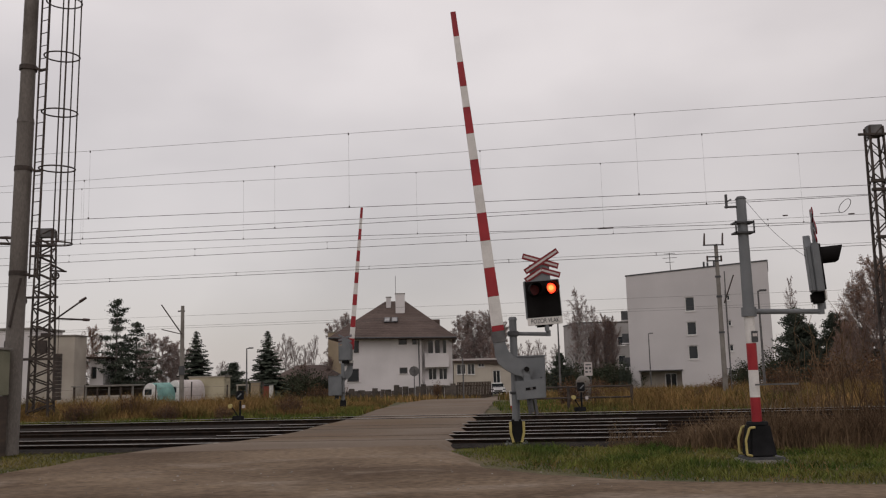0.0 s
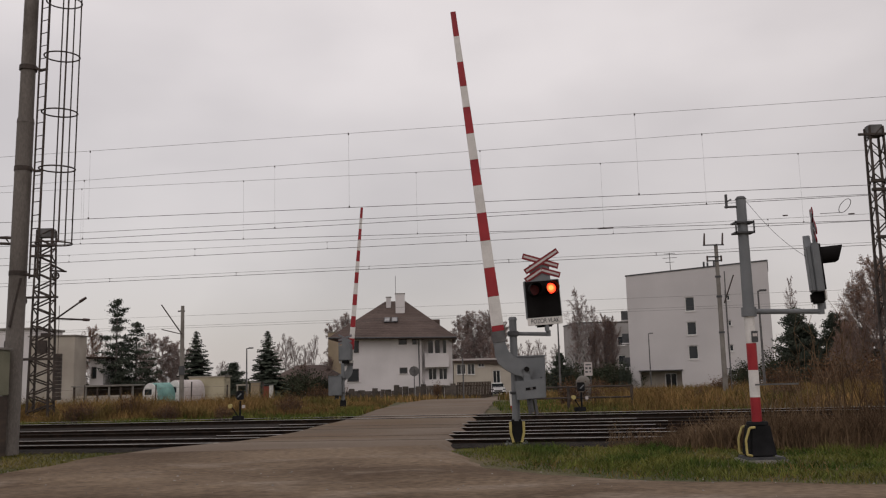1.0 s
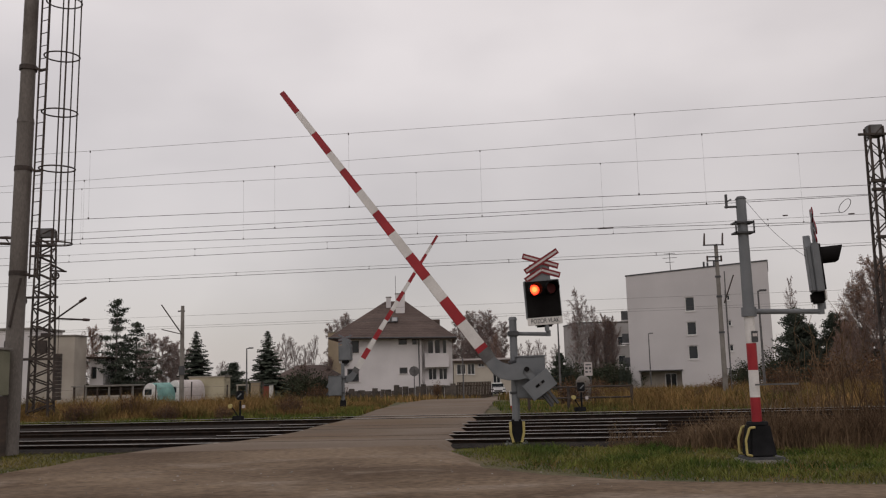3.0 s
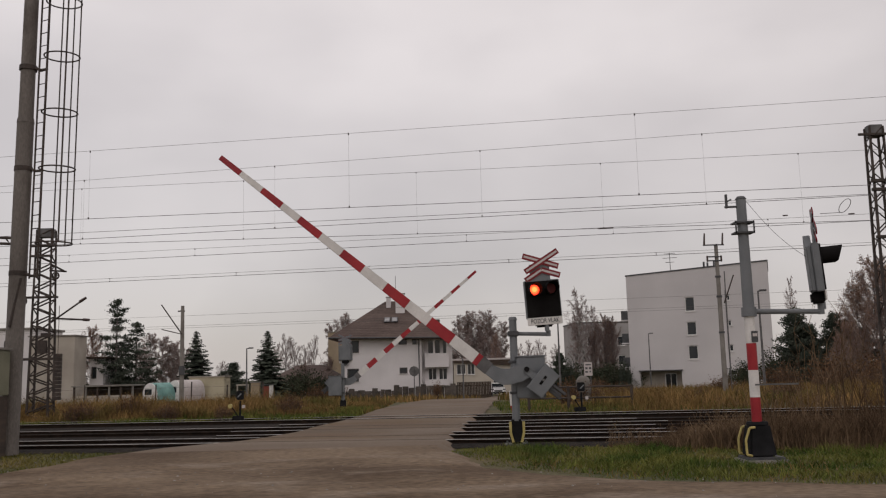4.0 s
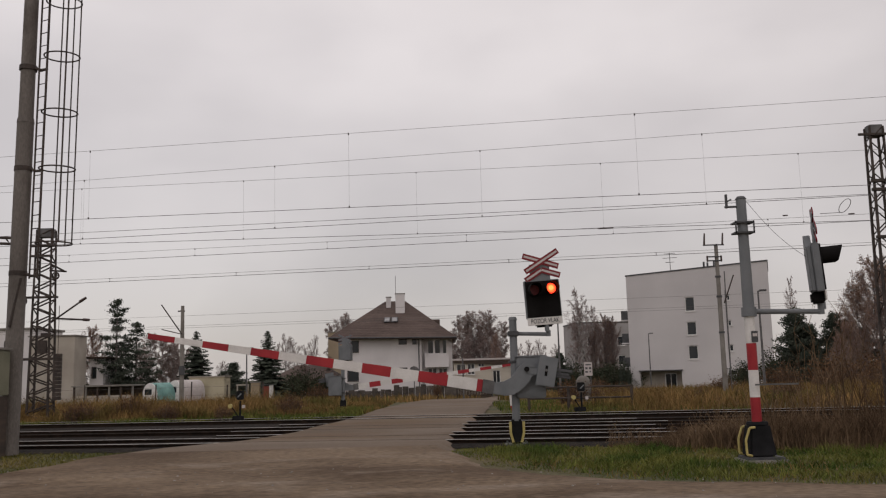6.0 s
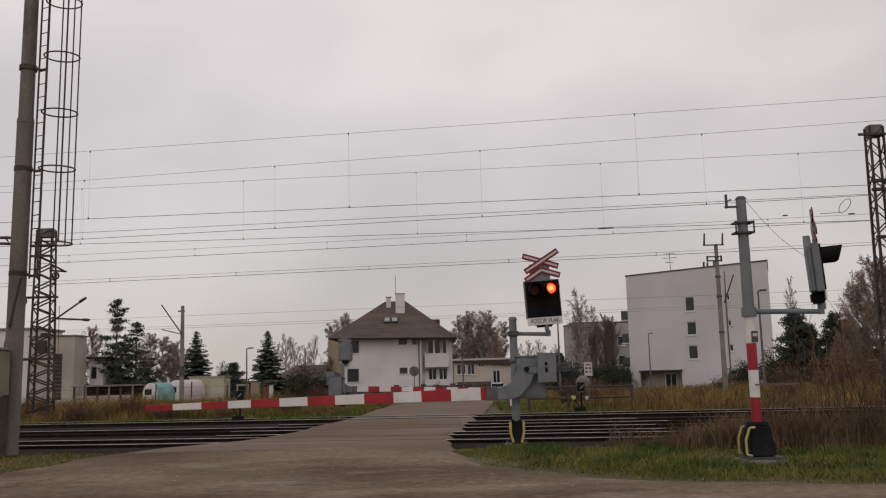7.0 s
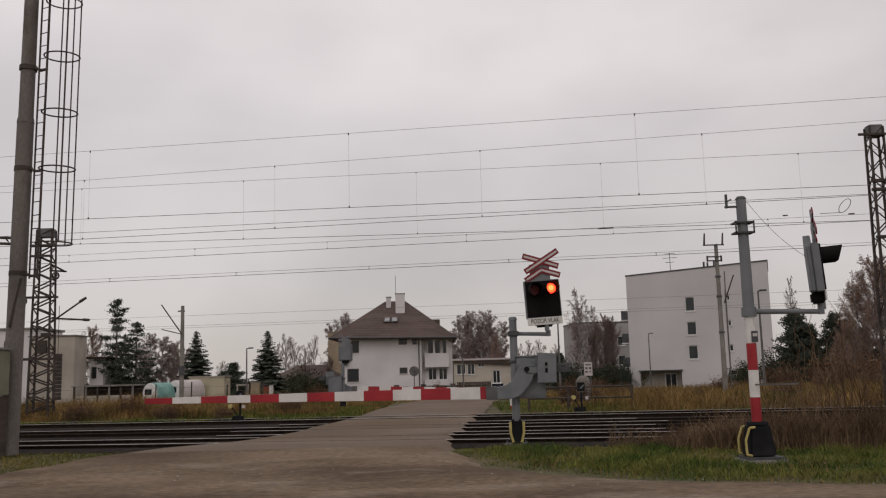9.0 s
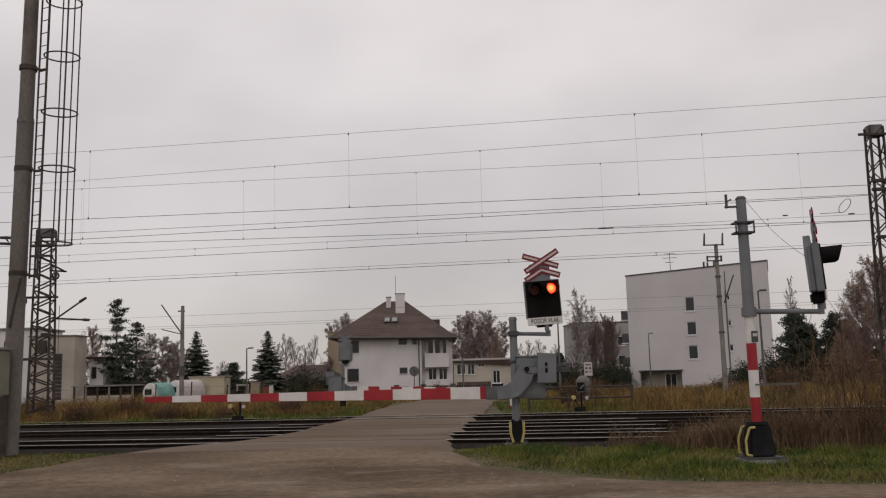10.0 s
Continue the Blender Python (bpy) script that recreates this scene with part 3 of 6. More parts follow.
# ---- warning signal on its own mast ----
def build_warning_signal():
    th = thing("warning_signal", pose(4.71, 13.9, 0.0), "tall warning signal on red-white banded mast in grass", "signal")
    bands = [(0.55, 0.94, RED), (0.94, 1.35, WHITE), (1.35, 1.76, RED), (1.76, 2.22, WHITE), (2.22, 4.03, STEELGREY)]
    for a, b, m in bands:
        r = 0.076 if m is not STEELGREY else 0.088
        part("mast_band", rod(B(), (0, 0, a), (0, 0, b), r, r if m is not STEELGREY else 0.076, 24), m, th, {RED: "red painted mast band", WHITE: "white painted mast band"}.get(m, "grey painted upper mast"), smooth=True)
    part("mast_cap", rod(B(), (0, 0, 4.02), (0, 0, 4.06), 0.088, 0.06, 20), DARKSTEEL, th)
    bm = box(B(), 0.0, 0, 0.30, 0.42, 0.42, 0.50, 0.035)
    for v in bm.verts:
        k = 1.0 - 0.30 * max(0.0, min(1.0, (v.co.z - 0.05) / 0.5))
        v.co.x, v.co.y = v.co.x * k, v.co.y * k
    base = part("base", bm, RUBBER, th, "black tapered plastic mast base")
    part("base_collar", rod(B(), (0, 0, 0.53), (0, 0, 0.575), 0.165, 0.15, 20), RUBBER, base)
    part("foot_plate", box(B(), 0.03, 0, 0.035, 0.56, 0.5, 0.05, 0.01), DARKSTEEL, base)
    part("footing", box(B(), 0.03, 0, -0.02, 0.66, 0.6, 0.08, 0.015), CONC, base, "grey concrete footing")
    for t in (-0.19, 0.16):
        bm = B()
        pts = [(-0.10, 0.50), (-0.185, 0.49), (-0.25, 0.31), (-0.245, 0.10), (-0.17, 0.08)]
        for p, q in zip(pts, pts[1:]):
            rod(bm, (p[0], t, p[1]), (q[0], t, q[1]), 0.019, None, 8)
        part("guard_bar", bm, YELLOW, base, "pale yellow bent guard tube", smooth=True)
    # top brackets
    bm = box(B(), -0.15, 0, 3.90, 0.22, 0.03, 0.03)
    rod(bm, (-0.23, 0, 3.88), (-0.23, 0, 4.10), 0.022, None, 8)
    rod(bm, (-0.23, 0, 3.98), (-0.15, 0, 4.02), 0.012, None, 6)
    part("top_bracket", bm, DARKSTEEL, th)
    bm = box(B(), 0, 0, 3.64, 0.30, 0.24, 0.025)
    box(bm, 0, 0, 3.48, 0.30, 0.24, 0.025)
    for x in (-0.14, 0.14):
        box(bm, x, -0.11, 3.56, 0.02, 0.02, 0.20)
    part("cable_clamp", bm, DARKSTEEL, th)
    part("small_plate", box(B(), 0.03, -0.09, 1.86, 0.10, 0.008, 0.17, 0.002), DARKSTEEL, th, "small dark plate on the mast")
    part("plate_bar", box(B(), 0.035, -0.096, 1.885, 0.07, 0.006, 0.045), SIGNWHITE, th)
    part("signal_arm", rod(B(), (0.0, 0, 2.25), (1.14, 0.0, 2.22), 0.042, 0.038, 14), STEELGREY, th, smooth=True)
    part("arm_end", rod(B(), (1.12, 0, 2.18), (1.12, 0, 2.36), 0.05, None, 12), STEELGREY, th)
    part("arm_collar", rod(B(), (0, 0, 2.17), (0, 0, 2.31), 0.115, 0.112, 20), STEELGREY, th)
    hm = pose(1.16, 0.02, 2.36, 0, -3.5, 0) @ pose(0, 0, 0, 0, 0, 71)
    lamps = signal_head(th, hm)
    # cable from the mast top to the head
    bm, pts = B(), []
    for i in range(11):
        u = i / 10
        pts.append((0.05 + 0.90 * u, 0, 4.03 - 0.95 * u - 0.09 * math.sin(math.pi * u)))
    for p, q in zip(pts, pts[1:]):
        rod(bm, p, q, 0.0032, None, 5)
    part("cable", bm, GALV, th, "thin drooping cable")
    bm = box(B(), 0.30, -0.13, 1.13, 0.66, 0.012, 0.025)
    part("side_bar", bm, GALV, th)
    return th


build_warning_signal()


# ---- concrete light mast with caged ladder ----
def build_light_mast():
    th = thing("concrete_light_mast", pose(-9.08, 18.9, 0.0, 0, 0.6, 0), "tall weathered concrete mast with a caged steel ladder", "mast")
    part("lower_shaft", rod(B(), (0, 0, 0), (0, 0, 7.12), 0.18, 0.172, 28), CONCDARK, th, smooth=True)
    part("joint_collar", rod(B(), (0, 0, 7.06), (0, 0, 7.16), 0.18, 0.168, 28), CONCDARK, th)
    part("upper_shaft", rod(B(), (0, 0, 7.12), (0, 0, 14.0), 0.155, 0.135, 28), CONCDARK, th, smooth=True)
    # the ladder stands off to the side and runs the mast's height
    lx, ly = 0.37, -0.10
    d = Vector((0.21, -0.10, 0))
    for s, top, r in ((-0.5, 13.5, 0.021), (0.5, 13.5, 0.026)):
        x, y = lx + d.x * s, ly + d.y * s
        part("stile", rod(B(), (x, y, 3.65), (x, y, top), r, None, 8), RUST, th)
    for i in range(34):
        z = 3.85 + 0.29 * i
        part("rung", rod(B(), (lx - d.x * 0.5, ly - d.y * 0.5, z), (lx + d.x * 0.5, ly + d.y * 0.5, z), 0.011, None, 6), RUST, th)
    cx, cy, rr = 0.74, -0.02, 0.37
    for z in (4.40, 6.03, 7.28, 8.55, 9.80, 11.0, 12.2):
        bm = B()
        n = 28
        pts = [(cx + rr * math.cos(6.2832 * k / n), cy + rr * 0.92 * math.sin(6.2832 * k / n), z) for k in range(n + 1)]
        for p, q in zip(pts, pts[1:]):
            rod(bm, p, q, 0.017, None, 6)
        part("cage_hoop", bm, RUST, th, "rusty steel cage hoop")
    for a in (-55, 5, 75, 115):
        x, y = cx + rr * math.cos(radians(a)), cy + rr * 0.92 * math.sin(radians(a))
        part("cage_strip", box(B(), x, y, 8.95, 0.022 if a != -55 else 0.03, 0.022, 9.1), RUST, th)
    for z in (3.72, 5.99, 8.25, 10.5):
        bm = rod(B(), (0.0, 0.0, z), (0.0, 0.0, z + 0.10), 0.186, None, 20)
        rod(bm, (0.15, -0.02, z + 0.05), (0.30, -0.06, z - 0.01), 0.03, None, 6)
        rod(bm, (0.30, -0.06, z - 0.01), (0.48, -0.14, z - 0.02), 0.03, None, 6)
        part("ladder_bracket", bm, RUST, th)
    part("strut", rod(B(), (0.12, -0.12, 3.66), (-0.03, -0.20, 2.62), 0.028, None, 6), RUST, th)
    bm = rod(B(), (-1.4, 0.2, 4.62), (-0.1, 0.1, 4.55), 0.03, None, 6)
    rod(bm, (-1.4, 0.2, 4.50), (-0.1, 0.1, 4.42), 0.03, None, 6)
    for i in range(6):
        rod(bm, (-1.3 + 0.22 * i, 0.18, 4.60), (-1.2 + 0.22 * i, 0.17, 4.48), 0.015, None, 5)
    part("cross_arm", bm, RUST, th)
    # cabinet that leans against the mast
    cb = thing("trackside_cabinet", pose(-9.60, 18.32, 0.0), "olive-grey trackside cabinet on dark corrugated base beside the mast", "cabinet")
    part("body", box(B(), 0, 0, 1.68, 1.26, 0.5, 0.92, 0.02), CABINET, cb)
    part("roof", box(B(), 0, 0, 2.16, 1.34, 0.58, 0.05, 0.01), CONC, cb)
    part("plinth", box(B(), 0, 0.02, 0.60, 1.22, 0.44, 1.22), DARKWOOD, cb, "dark corrugated base")
    for i in range(17):
        part("corrugation", box(B(), -0.56 + 0.07 * i, -0.21, 0.60, 0.035, 0.03, 1.20, 0.006), DARKWOOD, cb)


CABINET = mat("olive_grey_paint", (0.13, 0.13, 0.085), (0.19, 0.185, 0.13), 1.5, 0.7, grain=0.1)
build_light_mast()


# ---- overhead line: lattice masts, poles and wires ----
def lattice_mast(m, height, w, d, label, panels, stout=0.03):
    th = thing("lattice_mast", m, label, "mast", "overhead line masts")
    for sx in (-1, 1):
        for sy in (-1, 1):
            bm = box(B(), sx * w / 2, sy * d / 2, height / 2, 0.075, 0.075, height)
            for v in bm.verts:
                k = 1 - 0.28 * v.co.z / height
                v.co.x, v.co.y = v.co.x * k, v.co.y * k
            part("leg", bm, RUST, th)
    step = height / panels
    for i in range(panels):
        z0, z1 = i * step + 0.05, (i + 1) * step
        k0, k1 = 1 - 0.28 * z0 / height, 1 - 0.28 * z1 / height
        s = 1 if i % 2 else -1
        for y in (-d / 2, d / 2):
            part("brace", rod(B(), (-s * w / 2 * k0, y * k0, z0), (s * w / 2 * k1, y * k1, z1), stout, None, 4), RUST, th)
        for x in (-w / 2, w / 2):
            part("brace", rod(B(), (x * k0, -s * d / 2 * k0, z0), (x * k1, s * d / 2 * k1, z1), stout, None, 4), RUST, th)
    part("head", box(B(), 0, 0, height - 0.12, w * 0.72, d * 0.72, 0.34, 0.01), GALV, th, "grey mast head box")
    return th


left_mast = lattice_mast(pose(-15.45, 34.5, 0.0), 7.4, 0.80, 0.55, "rusty lattice mast of the overhead line in dry grass", 22)
for bx, bz, bw, bh in ((0.05, 6.75, 0.95, 0.10), (0.0, 6.35, 0.8, 0.08), (0.05, 4.75, 1.2, 0.08), (0.1, 2.4, 1.5, 0.10), (0.12, 2.85, 0.34, 0.5), (0.25, 3.3, 0.36, 0.16)):
    part("cross_beam", box(B(), bx, -0.3, bz, bw, 0.14, bh, 0.01), RUST, left_mast)
for p, q in (((0.3, -0.3, 6.05), (0.85, -0.3, 5.75)), ((0.3, -0.3, 5.78), (0.95, -0.3, 5.72)), ((0.0, 0, 3.6), (1.70, -0.2, 4.70)), ((0.4, 0, 3.95), (1.85, -0.2, 3.84))):
    part("cantilever", rod(B(), p, q, 0.035, None, 8), RUST, left_mast)
part("insulator", rod(B(), (1.45, -0.18, 4.55), (1.70, -0.2, 4.70), 0.06, 0.05, 10), CERAMIC, left_mast)
part("insulator", rod(B(), (1.62, -0.2, 3.86), (1.85, -0.2, 3.84), 0.06, 0.05, 10), CERAMIC, left_mast)
for x, z, r in ((0.56, 5.56, 0.13), (-0.64, 4.61, 0.13)):
    bm = B()
    pts = [(x + r * math.cos(0.3927 * k), -0.35, z + r * math.sin(0.3927 * k)) for k in range(17)]
    for p, q in zip(pts, pts[1:]):
        rod(bm, p, q, 0.028, None, 6)
    for k in range(4):
        a = 0.785 * k
        rod(bm, (x - r * math.cos(a), -0.35, z - r * math.sin(a)), (x + r * math.cos(a), -0.35, z + r * math.sin(a)), 0.02, None, 5)
    part("tension_wheel", bm, RUST, left_mast, "spoked tensioning wheel")
for x in (-0.75, 0.75):
    for i in range(12):
        part("weight", rod(B(), (x, -0.35, 0.85 + 0.145 * i), (x, -0.35, 0.985 + 0.145 * i), 0.165, None, 14), RUST, left_mast, "rusty tensioning weight")
    part("weight_rod", rod(B(), (x, -0.35, 2.4), (x, -0.35, 4.4), 0.012, None, 5), RUST, left_mast)

right_mast = lattice_mast(pose(12.42, 25.0, 0.0), 8.1, 0.52, 0.42, "dark lattice mast of the overhead line behind weeds", 18, 0.02)
part("top_arm", box(B(), -0.15, -0.2, 7.85, 0.8, 0.06, 0.07, 0.01), RUST, right_mast)
for z in (6.5, 6.25, 4.9):
    part("cross_beam", box(B(), 0, -0.22, z, 0.62, 0.10, 0.09, 0.01), RUST, right_mast)

C_OFF = 28.0
LINES = [(20.5, 7.22, 7.14, 5.50, 5.20, -8.81, 6.62), (23.6, 7.24, 7.40, 5.52, 5.53, -10.3, 5.68), (C_OFF, 8.00, 7.70, 6.07, 5.61, -6.55, 5.75), (30.0, 6.07, 6.06, 5.816, 5.838, -8.8, 4.8), (33.0, 5.523, 5.529, 5.402, 5.432, -8.0, 5.2)]


def build_catenary(off, m0, m1, c0, c1, first, gap):
    th = thing("overhead_line", pose(0, 0, 0), "messenger wire and contact wire joined by thin droppers", "overhead line", "overhead lines")

    def z_at(a, b, x):
        return a + (b - a) * (x + 10) / 20

    for nm, a, b, r, sag in (("messenger_wire", m0, m1, 0.0040, 0.0), ("contact_wire", c0, c1, 0.0062, 0.0)):
        p, q = -44, 36
        bm = rod(B(), (p, along(p, off), z_at(a, b, p)), (q, along(q, off), z_at(a, b, q)), r * (1 + (off - 20) / 30), None, 6, False)
        part(nm, bm, WIRE, th)
    x = first - gap * 5
    while x < 30:
        top, low = z_at(m0, m1, x), z_at(c0, c1, x)
        bm = rod(B(), (x, along(x, off), low), (x, along(x, off), top), 0.0019, None, 4)
        part("dropper", bm, WIRE, th)
        part("clip", box(B(), x, along(x, off), low + 0.015, 0.03, 0.02, 0.05), WIRE, th)
        part("clip", box(B(), x, along(x, off), top - 0.015, 0.03, 0.02, 0.05), WIRE, th)
        x += gap


for off, m0, m1, c0, c1, first, gap in LINES:
    build_catenary(off, m0, m1, c0, c1, first, gap)
feed = thing("feeder_wires", pose(0, 0, 0), "thin single overhead wires above and beyond the tracks", "overhead wire")
for off, z in ((60, 6.0), (60, 5.3), (56, 4.9)):
    bm = rod(B(), (-60, along(-60, off), z), (60, along(60, off), z), 0.008, None, 5, False)
    part("wire", bm, WIRE, feed)
part("wire", rod(B(), (-44, along(-44, 26), 6.39), (36, along(36, 26), 5.80), 0.0066, None, 6, False), WIRE, feed)
ins = thing("section_insulator", pose(0, 0, 0), "brown insulators and clamps in the overhead wires", "insulator")
for x, off, z, ln in ((5.0, C_OFF, 5.725, 0.45), (10.2, C_OFF, 5.83, 0.14), (11.6, C_OFF - 1, 5.62, 0.16)):
    part("insulator_rod", rod(B(), (x - ln / 2, along(x - ln / 2, off), z), (x + ln / 2, along(x + ln / 2, off), z), 0.02, None, 8), CERAMIC, ins)
bm, pts = B(), []
for i in range(25):
    a = 6.2832 * i / 24
    pts.append((11.95 + 0.17 * math.cos(a) + 0.08 * math.sin(a), 26.2, 6.06 + 0.20 * math.sin(a) + 0.05 * math.cos(a)))
for p, q in zip(pts, pts[1:]):
    rod(bm, p, q, 0.010, None, 5)
rod(bm, (11.86, 26.2, 5.86), (11.2, 26.2, 5.84), 0.009, None, 5)
part("wire_loop", bm, WIRE, ins)


def round_pole(m, h, r, label, name="concrete_pole", cat="pole"):
    th = thing(name, m, label, cat, "line poles")
    part("shaft", rod(B(), (0, 0, 0), (0, 0, h), r, r * 0.7, 14), CONC, th, smooth=True)
    return th


p1 = round_pole(pose(-17.55, 60.0, -0.2), 6.65, 0.16, "slim concrete pole with slanting cantilever beyond the tracks")
part("cantilever", rod(B(), (0, -0.1, 4.75), (-1.40, -0.1, 6.75), 0.04, None, 8), RUST, p1)
part("tube", rod(B(), (0, -0.1, 4.75), (-1.35, -0.1, 5.10), 0.03, None, 8), RUST, p1)
part("top_arm", box(B(), -0.08, 0, 6.3, 0.45, 0.08, 0.08), RUST, p1)
part("box", box(B(), 0.05, -0.18, 2.35, 0.35, 0.2, 0.6, 0.02), DARKSTEEL, p1)
p2 = round_pole(pose(13.82, 45.0, 0.0), 7.6, 0.13, "grey pole with insulator brackets beyond the tracks")
for dz, w in ((7.55, 1.05), (6.95, 0.75), (6.75, 0.75)):
    part("bracket", box(B(), -0.15, -0.1, dz, w, 0.06, 0.06), DARKSTEEL, p2)
for x in (-0.62, 0.30):
    part("insulator", rod(B(), (x, -0.1, 7.55), (x + 0.05, -0.1, 8.15), 0.055, 0.04, 8), CERAMIC, p2)
for x in (-0.5, 0.2):
    part("insulator", rod(B(), (x, -0.1, 6.7), (x, -0.1, 7.0), 0.05, None, 8), CERAMIC, p2)
for z in (4.9, 3.1, 5.9):
    part("band", rod(B(), (0, 0, z), (0, 0, z + 0.09), 0.15, None, 12), DARKSTEEL, p2)
part("cable_pipe", rod(B(), (0.28, -0.1, 0), (0.30, -0.1, 6.2), 0.03, None, 6), GALV, p2)
part("side_stay", rod(B(), (0.20, -0.1, 4.6), (0.75, -0.1, 6.0), 0.035, None, 6), RUST, p2)


def street_lamp(m, h, label, arm=0.3):
    th = thing("street_lamp", m, label, "street lamp", "street lamps")
    part("post", rod(B(), (0, 0, 0), (0, 0, h), 0.075, 0.045, 10), GALV, th, smooth=True)
    part("arm", rod(B(), (0, 0, h - 0.03), (arm, 0, h + 0.02), 0.04, None, 8), GALV, th)
    part("head", box(B(), arm * 1.1, 0, h + 0.02, 0.40, 0.18, 0.10, 0.03), DARKSTEEL, th)


street_lamp(pose(-15.45, 70, -0.4), 4.25, "thin grey street lamp post behind the grass", 0.3)
street_lamp(pose(17.53, 50.0, 0.0), 5.6, "grey steel street lamp with short arm", 0.25)
street_lamp(pose(7.53, 60.0, -0.3), 5.3, "thin grey post beside the road", 0.02)
street_lamp(pose(20.75, 92.0, -1.0), 6.05, "thin lamp post before the apartment block", 0.25)


# ---- buildings ----
def wall_with_holes(w, z0, z1, holes, thick):
    """A wall along +x from 0 to w, front at y = 0; holes as x0, z0, x1, z1."""
    xs = sorted({0, w, *[h[0] for h in holes], *[h[2] for h in holes]})
    zs = sorted({z0, z1, *[h[1] for h in holes], *[h[3] for h in holes]})
    bm = B()
    for a, b in zip(xs, xs[1:]):
        for c, d in zip(zs, zs[1:]):
            if any(h[0] <= (a + b) / 2 <= h[2] and h[1] <= (c + d) / 2 <= h[3] for h in holes):
                continue
            box(bm, (a + b) / 2, thick / 2, (c + d) / 2, b - a, thick, d - c)
    bmesh.ops.remove_doubles(bm, verts=bm.verts[:], dist=0.0005)
    return bm


def fit_window(parent, h, m, frame_m, bars=1, deep=0.14, sill=True):
    """A framed window in the hole h of a wall whose space is m (relative to the thing)."""
    x0, z0, x1, z1 = h
    f = 0.09
    bm = B()
    for x in (x0 + f / 2, x1 - f / 2):
        box(bm, x, deep, (z0 + z1) / 2, f, 0.07, z1 - z0)
    for z in (z0 + f / 2, z1 - f / 2):
        box(bm, (x0 + x1) / 2, deep, z, x1 - x0 - 2 * f, 0.068, f)
    for k in range(1, bars):
        box(bm, x0 + (x1 - x0) * k / bars, deep, (z0 + z1) / 2, f * 0.8, 0.066, z1 - z0 - 2 * f)
    bm.transform(m)
    win = part("window", bm, frame_m, parent)
    bm = box(B(), (x0 + x1) / 2, deep + 0.02, (z0 + z1) / 2, x1 - x0 - 0.05, 0.012, z1 - z0 - 0.05)
    bm.transform(m)
    part("pane", bm, GLASS, win, "dark glass")
    if sill:
        bm = box(B(), (x0 + x1) / 2, -0.03, z0 - 0.03, x1 - x0 + 0.12, 0.16, 0.05)
        bm.transform(m)
        part("sill", bm, FRAMEW, win)
    return win


def build_apartment():
    th = thing("apartment_block", pose(20.83, 102.24, 0, 0, 0, -20), "pale grey four-storey apartment block with few small windows", "building")
    w, d, lo, hi = 15.32, 11.5, 12.0, 12.78
    holes = [(6.38, 7.70, 7.44, 9.30), (6.42, 5.05, 7.48, 6.55), (6.44, 2.40, 7.50, 3.92), (10.85, 8.69, 11.22, 9.33), (10.80, 5.90, 11.22, 6.54), (10.80, 3.13, 11.26, 3.89), (10.5, 0.55, 12.43, 1.14), (1.05, -1.3, 5.6, 1.2)]
    I = Matrix()
    part("end_wall", wall_with_holes(w, -1.4, lo, holes, 0.35), PANEL, th)
    part("gable", slab(B(), [(0, lo), (w, lo), (w, hi), (0, lo + 0.02)], 0.0, 0.35), PANEL, th)
    for i, h in enumerate(holes[:7]):
        fit_window(th, h, I, FRAMEW, 1 if i < 6 else 2)
    ex0, ez0, ex1, ez1 = holes[7]
    part("recess_wall", box(B(), (ex0 + ex1) / 2, 1.6, -0.05, ex1 - ex0 + 0.2, 0.2, 2.7), CREAM, th)
    dr = fit_window(th, (ex0 + 2.55, -1.4, ex0 + 3.85, ez1 - 0.25), Matrix.Translation((0, 1.35, 0)), FRAMEW, 2, 0.08, False)
    dr.name = "door"
    for x in (ex0 - 0.1, ex1 + 0.1):
        part("recess_side", box(B(), x, 0.92, -0.05, 0.2, 1.14, 2.6), PANEL, th)
    part("canopy", box(B(), (ex0 + ex1) / 2, 0.50, ez1 + 0.06, ex1 - ex0 + 0.3, 1.5, 0.11, 0.01), DARKSTEEL, th)
    part("long_wall", box(B(), 0.15, d / 2 + 0.17, (lo - 1.4) / 2, 0.3, d - 0.36, lo + 1.4), PANEL, th)
    part("long_wall", box(B(), w - 0.15, d / 2 + 0.17, (hi - 1.4) / 2, 0.3, d - 0.36, hi + 1.38), PANEL, th)
    part("back_wall", box(B(), w / 2, d + 0.15, (lo - 1.4) / 2, w, 0.3, lo + 1.4), PANEL, th)
    roof = part("roof", slab(B(), [(-0.08, lo + 0.015), (w + 0.08, hi + 0.005), (w + 0.08, hi + 0.14), (-0.08, lo + 0.15)], -0.08, d + 0.3), DARKSTEEL, th, "low mono-pitch roof with a dark metal edge")
    for x, h in ((8.6, 0.7), (9.0, 0.6), (9.7, 0.8), (10.0, 0.7)):
        part("vent_pipe", rod(B(), (x, 1.5, 12.4), (x, 1.5, 12.6 + h), 0.11, None, 8), DARKSTEEL, roof)
    bm = rod(B(), (4.9, 1.5, 12.2), (4.9, 1.5, 14.6), 0.04, None, 6)
    for z, k in ((14.5, 0.6), (14.0, 0.8), (13.5, 0.5)):
        rod(bm, (4.9 - k, 1.5, z), (4.9 + k, 1.5, z), 0.03, None, 5)
    part("aerial", bm, GALV, roof)
    for z in (1.8, 4.5, 7.1):
        bal = part("balcony", box(B(), -0.42, 2.0, z + 0.5, 0.8, 3.2, 1.05, 0.02), DARKSTEEL, th, "dark balcony on the long side")
        part("balcony_slab", box(B(), -0.44, 2.0, z - 0.1, 0.86, 3.4, 0.15), PANEL, bal)
    part("downpipe", rod(B(), (10.75, -0.06, -1), (10.75, -0.06, 9.8), 0.05, None, 6), GALV, th)


